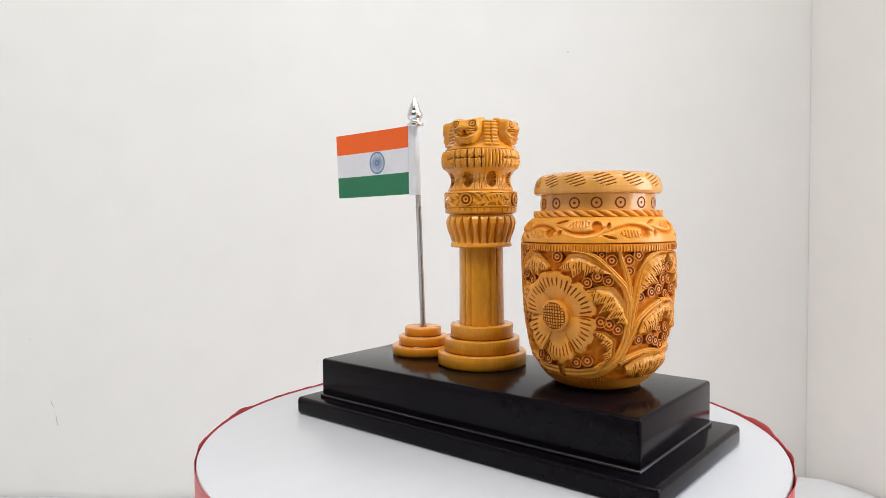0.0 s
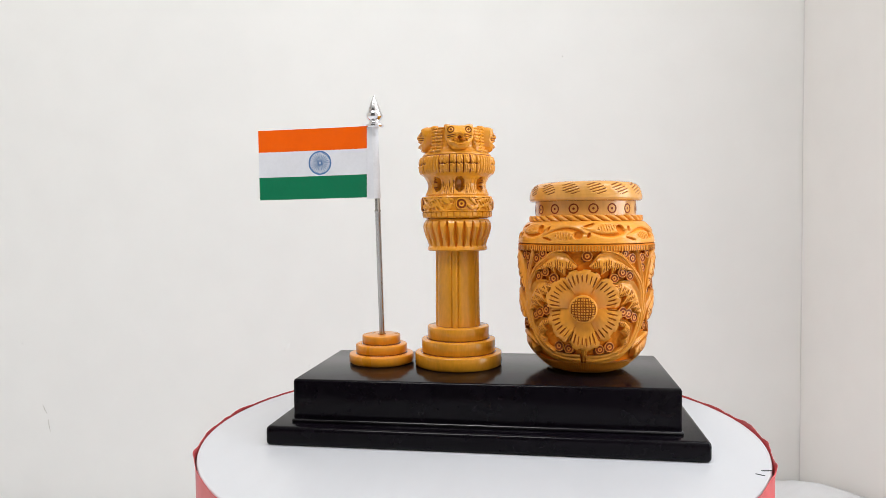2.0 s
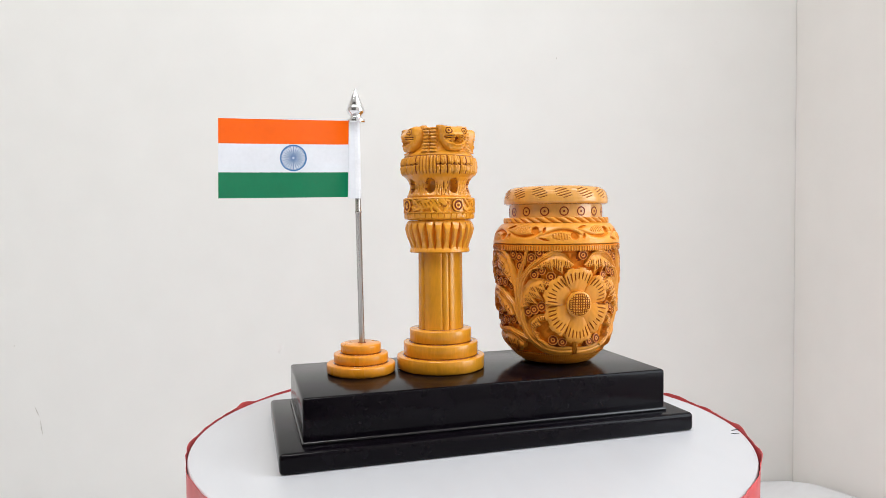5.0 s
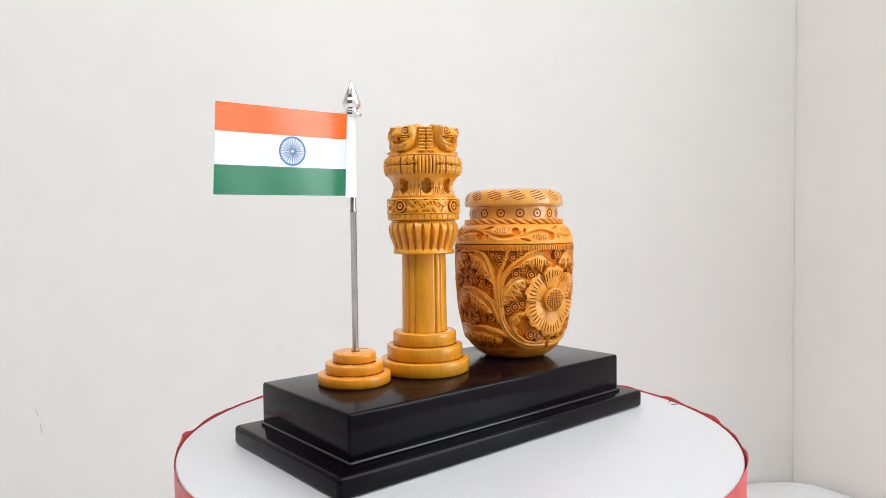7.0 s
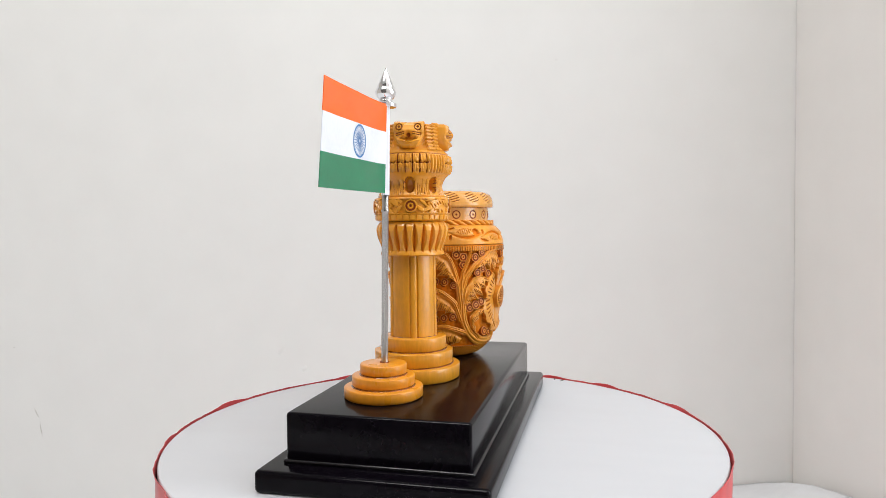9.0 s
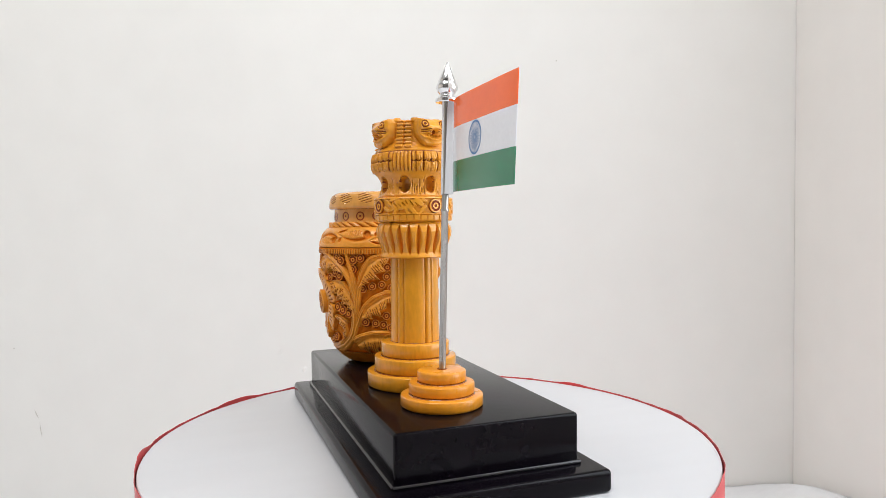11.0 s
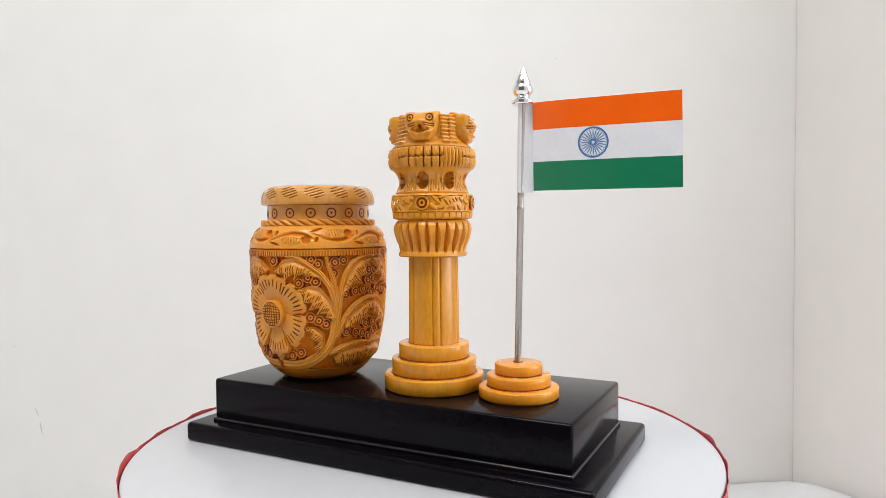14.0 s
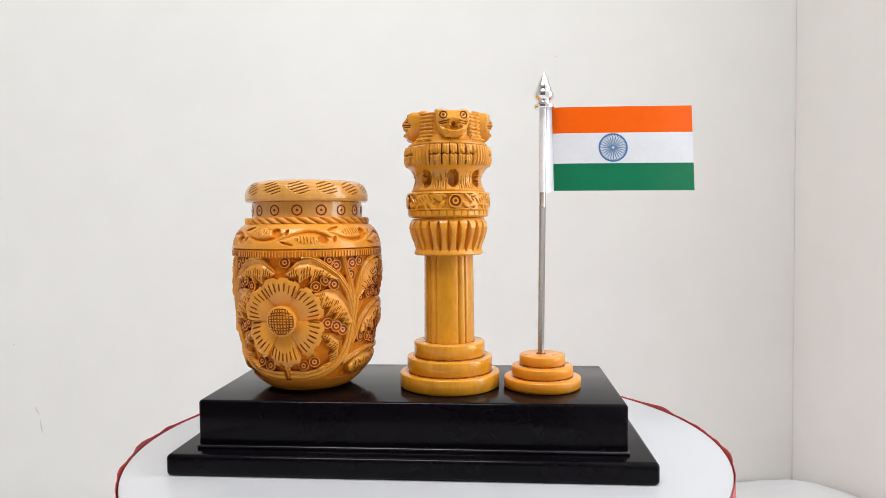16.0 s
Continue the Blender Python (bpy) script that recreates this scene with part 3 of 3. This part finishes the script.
def lion_face():
    """One lion's head as a carved block that looks along x (mm): brow, ring eyes, nose, open mouth, whiskers, lower jaw."""
    n = 91
    A, B = np.meshgrid(np.linspace(-1, 1, n), np.linspace(0, 1, n), indexing="ij")
    half = 7.6 * np.sqrt(1 - 0.82 * (np.clip(B - 0.36, 0, 1) / 0.64) ** 1.7) * (1 - 0.08 * np.clip(0.14 - B, 0, 1) / 0.14)
    y = A * half
    x = np.abs(y)
    v = B * 12.6 + 0.35 * (1 - x / 8)  # mm below the crown
    g = lambda q, c, w: np.exp(-((q - c) / w) ** 2)
    u = 18.4 + 0.9 * np.clip(v / 4, 0, 1)
    u = u + 2.3 * g(v, 5.2, 2.6) * np.exp(-(x / 4.4) ** 4)  # muzzle
    u = u + 0.35 * g(x, 0, 1.2) * g(v, 3.8, 1.8) + 0.3 * g(x, 0, 1.7) * g(v, 5.2, 0.7)  # nose
    u = u - 1.5 * g(x, 6.2, 2.0) * g(v, 7.0, 2.6)  # hollow cheeks
    u = u + 1.3 * g(v, 10.1 - 0.05 * x ** 2, 1.0) * g(x, 0, 3.8)  # lower jaw
    u = u + 0.6 * g(x, 4.4, 2.6) * g(v, 0.9, 0.7)  # brow
    hole = g(np.hypot(x, (v - 6.8) * 0.9), 0, 1.45)
    mouth = ((v - 8.6 + 0.022 * x ** 2 - 0.25 * np.sin(x * 1.6)) / 1.1) ** 2 + (x / 4.5) ** 2
    u = u + 0.55 * g(np.sqrt(mouth), 1.4, 0.3)  # lips
    gap = np.clip((1 - mouth) * 2.5, 0, 1)
    tooth = (wave(x / 1.9 + 0.25) > 0.4) * (v < 8.5 - 0.022 * x ** 2) * (mouth < 0.9) * (x > 0.9)
    u = u - 1.1 * gap - 2.6 * hole + 0.7 * tooth
    whisk = sum(g(v, 5.5 + 0.95 * k + 0.10 * (x - 2.5), 0.22) for k in range(2)) * (x > 2.0) * (x < 6.2)
    u = u - 0.75 * whisk
    er = np.hypot(x - 4.55, v - 2.9)
    u = u + 0.5 * g(er, 0, 2.6)
    ring = (er > 1.25) & (er < 1.75)
    dot = er < 0.55
    u = u - 0.6 * ring - 0.5 * dot
    rim = np.maximum(np.abs(A), np.abs(2 * B - 1))
    u = u - 1.5 * np.clip((rim - 0.82) / 0.18, 0, 1) ** 2
    # Dark eye rings and whisker cuts; the mouth hollow's shade is painted dark too.
    dark = ring | dot | (whisk > 0.55) | (hole > 0.7)
    z = 131.9 - v / 0.86
    back = np.stack([0 * u + 7.0, y * 0.9, z - 0.3 * (B - 0.5)], -1)
    P = np.stack([u, y, z], -1)
    border = [(0, j) for j in range(n)] + [(i, n - 1) for i in range(1, n)] + [(n - 1, j) for j in range(n - 2, -1, -1)] + [(i, 0) for i in range(n - 2, 0, -1)]
    m = len(border)
    V = np.r_[P.reshape(-1, 3), np.array([back[i, j] for i, j in border])]
    F = [tuple(q[::-1]) for q in grid_faces(n, n, False)] + [(i * n + j, i2 * n + j2, n * n + (k + 1) % m, n * n + k) for k, ((i, j), (i2, j2)) in enumerate(zip(border, border[1:] + border[:1]))]
    c = dark.astype(float)
    idx = [int(q) for q in ((c[:-1, :-1] + c[1:, :-1] + c[:-1, 1:] + c[1:, 1:]) / 4 > 0.45).ravel()] + [0] * m
    ears = [(shifted(lofted([(9.5, 0.4, 130, 131.6), (11, 1.7, 130, 133.0), (13.2, 1.9, 130, 132.8), (15.4, 0.6, 130, 131.6)]), s * 5.8), 0) for s in (-1, 1)]
    return (V, F, idx), ears


def lion_capital(parent):
    """Four lions back to back: one mesh."""
    V, F, I = [], [], []

    def add(v, f, m=0):
        b = len(V)
        V.extend(tuple(x) for x in v)
        F.extend(tuple(int(i) + b for i in q) for q in f)
        I.extend([m] * len(f))

    def relief(th, z, r):
        a = wrap((th - HEAD) * 4) / 4  # angle from the nearest head, +-45 degrees
        d = np.degrees(a)
        h = 0 * th
        # hollows between the legs
        c = (d + 22.5) % 45 - 22.5
        e = (c * 16 * np.pi / 180 / 2.8) ** 2 + ((z - 98.8) / 4.0) ** 2
        h = np.where(e < 1, -4.5 * np.clip((1 - e) * 2.5, 0, 1), h)
        legs = (np.abs(c) > 9) & (z > 93.6) & (z < 103.5)
        h = np.where(legs, 0.1 - 0.75 * (np.sin(d * 1.5 + 0.4 * np.sin(z)) > 0.55) * (z < 99.5 + 2.5 * np.sin(d * 0.9)) , h)
        # locks of mane on the breast
        breast = (z > 104.6) & (z < 114.8)
        lock = np.abs(d) < 31
        vcut = lambda q, w: np.clip(1 - wave(q) / w, 0, 1)
        split = np.exp(-((z - 109.6 - 0.3 * np.sin(d * 0.9)) / 0.42) ** 2)
        cut = np.where(lock, 2.2 * vcut(d / 10.4 + 0.5, 0.24) + 0.75 * vcut(d / 2.6, 0.6) * (np.sin(z * 0.9 + d * 1.7) > -0.6) + 1.35 * split, 1.6 * vcut(d / 5.3, 0.55))
        h = np.where(breast, 0.65 - cut, h)
        h = np.where((z > 113.9) & (z < 114.7), -0.5, h)
        # ridged mane between the heads
        up = z > 116.2
        h = np.where(up & (np.abs(np.abs(d) - 45) < 13), 2.1 - 1.5 * np.clip(1 - wave(z / 2.0) / 0.55, 0, 1) - 1.8 * (np.abs(np.abs(d) - 45) < 1.5), h)
        return h
    prof = [(0, 92.6), (17.2, 92.7), (17.4, 93.6), (16.6, 95.3), (15.9, 97.3), (15.7, 99.2), (16.4, 101.4), (17.6, 103.2), (19.2, 104.6), (20.1, 106.6), (20.4, 109), (20.2, 111.8), (19.4, 114.2), (18.2, 115.6),
            (16.6, 117), (15.2, 119), (14.6, 122), (14.6, 127), (14.2, 129.8), (12.8, 131.3), (9, 131.0), (0, 130.2)]
    v, f = turned(prof, 400, relief, 0.45)
    # Deep cuts take the cut colour, which holds stain and painted recess shade.
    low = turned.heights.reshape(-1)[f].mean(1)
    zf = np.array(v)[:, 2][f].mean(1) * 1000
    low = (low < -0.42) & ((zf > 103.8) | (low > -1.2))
    nb = len(f)
    add(np.array(v) * 1000, f)
    face, ears = lion_face()
    for k in range(4):
        a = HEAD + k * math.pi / 2
        R = np.array([[math.cos(a), -math.sin(a), 0], [math.sin(a), math.cos(a), 0], [0, 0, 1]])

        def put(v, f, m=0):
            b = len(I)
            add(np.array(v) @ R.T, f)
            I[b:] = list(m) if isinstance(m, (list, tuple)) else [m] * len(f)
        put(*face)
        for (v_, f_), m in ears:
            put(v_, f_, m)
    V = [(x, y, (z if z < 116 else 116 + (z - 116) * 0.86) - 0.5) for x, y, z in V]
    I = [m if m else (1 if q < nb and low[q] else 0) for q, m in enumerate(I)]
    v = np.array(V) * 0.001
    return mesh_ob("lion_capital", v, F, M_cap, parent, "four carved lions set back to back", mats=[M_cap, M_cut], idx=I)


def shifted(vf, dy):
    return [(x, y + dy, z) for x, y, z in vf[0]], vf[1]


def carved_pillar():
    t = thing("carved_pillar", -1.8, 22.5, BASE, "varnished golden wooden pillar crowned by four carved lions", "pillar")
    for r, z0, z1 in ((23.9, 0, 7.2), (20.3, 7.2, 14.5), (16.9, 14.5, 21.6)):
        turned_ob("base_step", soft_disc(r, z0, z1 - 0.05, 0.5), M_pillar, t, "round varnished step of the foot")
    for r, z in ((20.0, 7.1), (16.6, 14.4), (11.6, 21.5)):
        turned_ob("varnish_bead", [(r - 1, z - 0.3), (r + 0.7, z - 0.1), (r + 0.6, z + 0.25), (r + 0.1, z + 0.45), (r - 1, z + 0.5)], M_glue, t, "pooled glossy amber varnish at the joint", seg=200,
                  relief=lambda th, z, r: 0.22 * np.sin(th * 37) * np.sin(th * 23 + 1) + 0.18 * np.sin(th * 71))
    a0 = radians(-90.5)

    def flute(th, z, r):
        d = np.degrees(wrap((th - a0) * 5) / 5)
        x = np.abs(d)
        rib = np.where(x < 7.5, 0.25 - 0.5 * (x / 7.5) ** 2, 0)
        groove = -0.85 * np.exp(-((x - 8.6) / 1.3) ** 2)
        face = np.where(x > 9, -0.5 * ((36 - x) / 27) ** 8 - 0.25 * np.cos(radians(1) * (36 - x) * 3.3), 0)
        return rib + groove + face
    turned_ob("shaft", [(8, 21.6), (12.25, 21.7), (12.05, 40), (11.9, 63.4), (8, 63.5)], M_pillar, t, "fluted round shaft", seg=360, relief=flute, step=3)

    def lotus(th, z, r):
        w = wave((th - HEAD) * 24 / (2 * np.pi))
        q = np.clip((z - 64.4) / 15.2, 0, 1)
        lens = 0.12 + 1.02 * np.sin(np.pi * q ** 0.85) ** 1.1
        cutd = np.clip((w - (1 - lens * 0.62)) / (lens * 0.62 + 1e-6), 0, 1)
        return -2.0 * cutd ** 0.7 * np.clip((z - 64.7) / 0.8, 0, 1) * np.clip((79.2 - z) / 1.2, 0, 1) + 0.25
    turned_ob("lotus_bell", [(10, 62.8), (15.6, 62.9), (16.2, 63.5), (16.0, 64.5), (15.5, 65.7), (16.3, 68.5), (17.3, 70.8), (18.1, 73.5), (18.5, 75.8), (18.2, 77.7), (17.3, 79.3), (16.6, 80.1), (10, 80.2)], M_cap, t,
              "bell of fluted lotus petals", seg=576, relief=lotus, step=0.5, dark_below=-0.75, dark_mat=M_ground)

    def frieze(th, z, r):
        z = z + 0.7
        d = np.degrees(wrap((th - HEAD) * 4) / 4)
        s = np.where(d < 0, d + 90, d)  # 0..90 from a wheel to the next
        x = (s - 45) * 0.34  # mm from the middle between two wheels
        h = np.where((z > 85.2) & (z < 92.1), -0.95, 0.0)
        # a running animal: body, neck and head, legs, tail
        y = (z - 88.8) * 0.85
        for cx, cy, rx, ry, tilt in ((0, 0.4, 5.6, 1.75, 0.08), (5.8, 1.0, 2.4, 1.25, 0.6), (8.0, 1.1, 1.9, 1.0, -0.5), (4.2, -1.7, 2.9, 0.7, -0.6), (1.6, -2.0, 2.0, 0.6, -1.1), (-3.4, -1.7, 2.4, 0.7, 0.9), (-5.6, -1.4, 2.4, 0.65, 0.3), (-7.6, 0.9, 2.8, 0.6, -0.6), (9.6, -1.5, 1.9, 0.7, 0.7), (-9.4, -1.6, 1.8, 0.7, -0.5), (-4.8, 2.3, 2.4, 0.45, 0.15), (10.2, 1.9, 1.4, 0.55, -0.3)):
            c, n = math.cos(tilt), math.sin(tilt)
            e = ((c * (x - cx) + n * (y - cy)) / rx / 1.22) ** 2 + ((-n * (x - cx) + c * (y - cy)) / ry / 1.25) ** 2
            h = np.where((e < 1) & (z > 85.2) & (z < 92.1), np.maximum(h, -0.02 - 0.25 * e ** 3), h)
        nick = (np.abs(x) < 7) & (np.abs(y - 0.5 - 0.7 * np.sin(x * 0.6)) < 0.8) & (np.sin(x * 3.0 + y * 2.4) > 0.5)
        h = np.where(nick, h - 0.7, h)
        # notched lower lip
        lip = (z < 84.2) & (z > 81.9)
        h = np.where(lip, -0.05 - 0.45 * (wave((th - HEAD) * 36 / (2 * np.pi)) < 0.14), h)
        h = np.where((z >= 84.2) & (z < 84.7), -0.6, h)
        return h
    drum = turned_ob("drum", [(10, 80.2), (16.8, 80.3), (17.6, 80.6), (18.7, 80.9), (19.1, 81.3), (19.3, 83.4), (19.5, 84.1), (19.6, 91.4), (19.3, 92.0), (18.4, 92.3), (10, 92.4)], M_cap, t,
                     "drum with a frieze of running animals and wheels", seg=560, relief=frieze, step=0.32, dark_below=-1.2)
    hub = ring_mesh("wheel", 3.15, 0.1, wide=0.22)
    for k in range(4):
        a = HEAD + radians(2) + k * math.pi / 2
        ob = new("wheel", hub)
        ob.parent = drum
        ob.matrix_basis = stand_out((0.0198 * math.cos(a), 0.0198 * math.sin(a), 0.0879), a)
    lion_capital(t)
    return t


# ---- the little flag on its stand ----
def table_flag():
    t = thing("table_flag", -45.9, 24.2, BASE, "small tricolour flag on a steel pole in a stepped wooden foot", "flag")
    for r, z0, z1 in ((18.1, 0, 5.3), (14.4, 5.3, 10.5), (10.7, 10.5, 15.6)):
        turned_ob("base_step", soft_disc(r, z0, z1 - 0.05, 0.7), M_fbase, t, "round orange wooden step")
    for r, z in ((14.1, 5.2), (10.4, 10.4)):
        turned_ob("varnish_bead", [(r - 1, z - 0.3), (r + 0.6, z - 0.1), (r + 0.5, z + 0.2), (r + 0.1, z + 0.4), (r - 1, z + 0.45)], M_glue, t, "pooled amber varnish at the joint", seg=160,
                  relief=lambda th, z, r: 0.15 * np.sin(th * 31) * np.sin(th * 17 + 1))
    foot, tip = Vector((0.5, -0.5, 15.4)), Vector((-1.7, -3.5, 148.6))
    lean = Matrix.Translation(foot * 0.001) @ (tip - foot).to_track_quat("Z", "Y").to_matrix().to_4x4()
    L = (tip - foot).length

    def along(name, prof, material, label="", seg=32):
        ob = turned_ob(name, prof, material, t, label, seg=seg)
        ob.matrix_basis = lean
        return ob
    along("pole", [(0, -3), (1.52, -3), (1.52, 68.9), (1.75, 69.1), (1.75, 70.0), (1.5, 70.3), (1.48, L - 15), (0, L - 15)], M_steel, "thin brushed steel pole in two lengths")
    along("pole_socket", [(2.3, -0.2), (2.2, 0.35), (1.6, 0.4), (1.6, -0.3)], M_burnt, "dark rim of the pole's hole")
    f = L - 17.3
    along("finial", [(0, f), (4.7, f), (5.0, f + .5), (4.9, f + 1.6), (4.0, f + 2.1), (3.2, f + 2.9), (3.1, f + 3.5), (3.9, f + 4.3), (4.6, f + 5.6), (4.75, f + 6.9), (4.2, f + 8.2), (3.7, f + 8.8), (3.75, f + 9.3), (3.1, f + 11), (2.0, f + 13.6), (1.0, f + 15.8), (0.5, f + 16.6), (0.45, f + 17.3), (0, f + 17.4)], M_chrome, "polished chrome spear finial", seg=40)
    # the cloth: bends a little, and is the same on both sides
    x0, x1 = -5.5, -69.6
    ztop, zbot = 131.7, 92.3

    def cloth_y(x, z):
        q = (x - x0) / (x1 - x0)
        v = (ztop - z) / (ztop - zbot)
        return -5.0 + 1.0 * v + q * (0.6 + 1.6 * v) + 0.5 * np.sin(np.pi * np.clip(q, 0, 1)) + 1.0 * (1 - np.exp(-np.clip(q, 0, 1) * 14)) + 0.12 * np.sin(q * 9 + v * 2)

    def sheet(name, xa, xb, za, zb, material, label="", th=0.28, nx=70, nz=10):
        X, Z = np.meshgrid(np.linspace(xa, xb, nx), np.linspace(za, zb, nz))
        skew = -0.8 * (ztop - Z) / (ztop - zbot)
        drop = 0.35 - 0.7 * (X - x0) / (x1 - x0)
        Y = cloth_y(X, Z)
        A = np.stack([X + skew, Y - th / 2, Z + drop], -1) * 0.001
        B = np.stack([X + skew, Y + th / 2, Z + drop], -1) * 0.001
        n = nx * nz
        g1 = grid_faces(nz, nx, False)
        border = [j for j in range(nx)] + [i * nx + nx - 1 for i in range(1, nz)] + [(nz - 1) * nx + j for j in range(nx - 2, -1, -1)] + [i * nx for i in range(nz - 2, 0, -1)]
        m = len(border)
        f = [tuple(q) for q in g1] + [tuple(q[::-1] + n) for q in g1] + [(border[(k + 1) % m], border[k], border[k] + n, border[(k + 1) % m] + n) for k in range(m)]
        ob = mesh_ob(name, np.r_[A.reshape(-1, 3), B.reshape(-1, 3)], f, material, t, label)
        ob.data.set_sharp_from_angle(angle=radians(60))
        return ob
    za, zb = ztop - 0.312 * (ztop - zbot), ztop - 0.674 * (ztop - zbot)
    sheet("saffron_band", x0, x1, ztop, za, M_saffron, "saffron satin band")
    white = sheet("white_band", x0, x1, za, zb, M_white, "white satin band")
    sheet("green_band", x0, x1, zb, zbot, M_green, "green satin band")
    # the sleeve round the pole
    n = 20
    V = []
    for i in range(13):
        z = ztop + 0.4 - (ztop + 0.8 - zbot) * i / 12
        px = foot.x + (tip.x - foot.x) * (z - foot.z) / (tip.z - foot.z)
        py = foot.y + (tip.y - foot.y) * (z - foot.z) / (tip.z - foot.z)
        xe, ye = x0 - 0.8 * (ztop - z) / (ztop - zbot), float(cloth_y(x0, z))
        for k in range(n):
            a = 2 * math.pi * k / n
            x, y = math.cos(a), math.sin(a)
            if x >= -0.2:
                V.append((px + 1.9 * x, py + 1.9 * y, z))
            else:
                q = (-x - 0.2) / 0.8
                V.append((px - 0.4 + (xe - px + 0.4) * q ** 0.8, (py + 1.9 * y) * (1 - q) ** 3 + (ye + 0.2 * y) * (1 - (1 - q) ** 3), z))
    mesh_ob("sleeve", np.array(V) * 0.001, grid_faces(13, n, True), M_white, t, "sheer white sleeve that holds the flag to the pole", mats=[M_white, M_sleeve],
            idx=[1 if math.cos(2 * math.pi * (q % n + 0.5) / n) > -0.45 else 0 for q in range(12 * n)])
    # the blue wheel: rim, hub and spokes on both faces
    cx, cz, R = -33.2, 112.5, 6.7

    def flat(name, pts2, quads, face, label=""):
        v = []
        for x, z in pts2:
            X, Z = cx + x, cz + z
            v.append((X - 0.8 * (ztop - Z) / (ztop - zbot), float(cloth_y(X, Z)) + face * 0.19, Z))
        ob = mesh_ob(name, np.array(v) * 0.001, quads if face < 0 else [q[::-1] for q in quads], M_blue, white, label, smooth=False)
        return ob
    for face in (-1, 1):
        for name, ra, rb in (("wheel_rim", R - 0.75, R), ("wheel_hub", 0.7, 1.15)):
            k = 48
            pts = [(r * math.cos(2 * math.pi * i / k), r * math.sin(2 * math.pi * i / k)) for r in (ra, rb) for i in range(k)]
            flat(name, pts, [(i, (i + 1) % k, k + (i + 1) % k, k + i) for i in range(k)], face)
        pts, quads = [], []
        for s in range(24):
            a = 2 * math.pi * s / 24
            c, n_ = math.cos(a), math.sin(a)
            for r, w in ((1.1, 0.14), (3.8, 0.24), (R - 0.7, 0.10)):
                pts += [(r * c - w * n_, r * n_ + w * c), (r * c + w * n_, r * n_ - w * c)]
            b = s * 6
            quads += [(b, b + 1, b + 3, b + 2), (b + 2, b + 3, b + 5, b + 4)]
        flat("wheel_spokes", pts, quads, face, "fine blue spokes")
        dots, dq = [], []
        for s in range(24):
            a = 2 * math.pi * (s + 0.5) / 24
            x, z = (R - 1.0) * math.cos(a), (R - 1.0) * math.sin(a)
            b = len(dots)
            dots += [(x + 0.26 * math.cos(q * math.pi / 3), z + 0.26 * math.sin(q * math.pi / 3)) for q in range(6)]
            dq.append(tuple(range(b, b + 6)))
        flat("wheel_dots", dots, dq, face)
    return t


turning_stand()
plinth()
carved_jar()
carved_pillar()
table_flag()


def motions():
    for ob, place in things:
        walk(ob, [(s, pose(x * 0.001, y * 0.001, 0, 0, 0, a) @ place) for s, x, y, a in TURN])


motions()
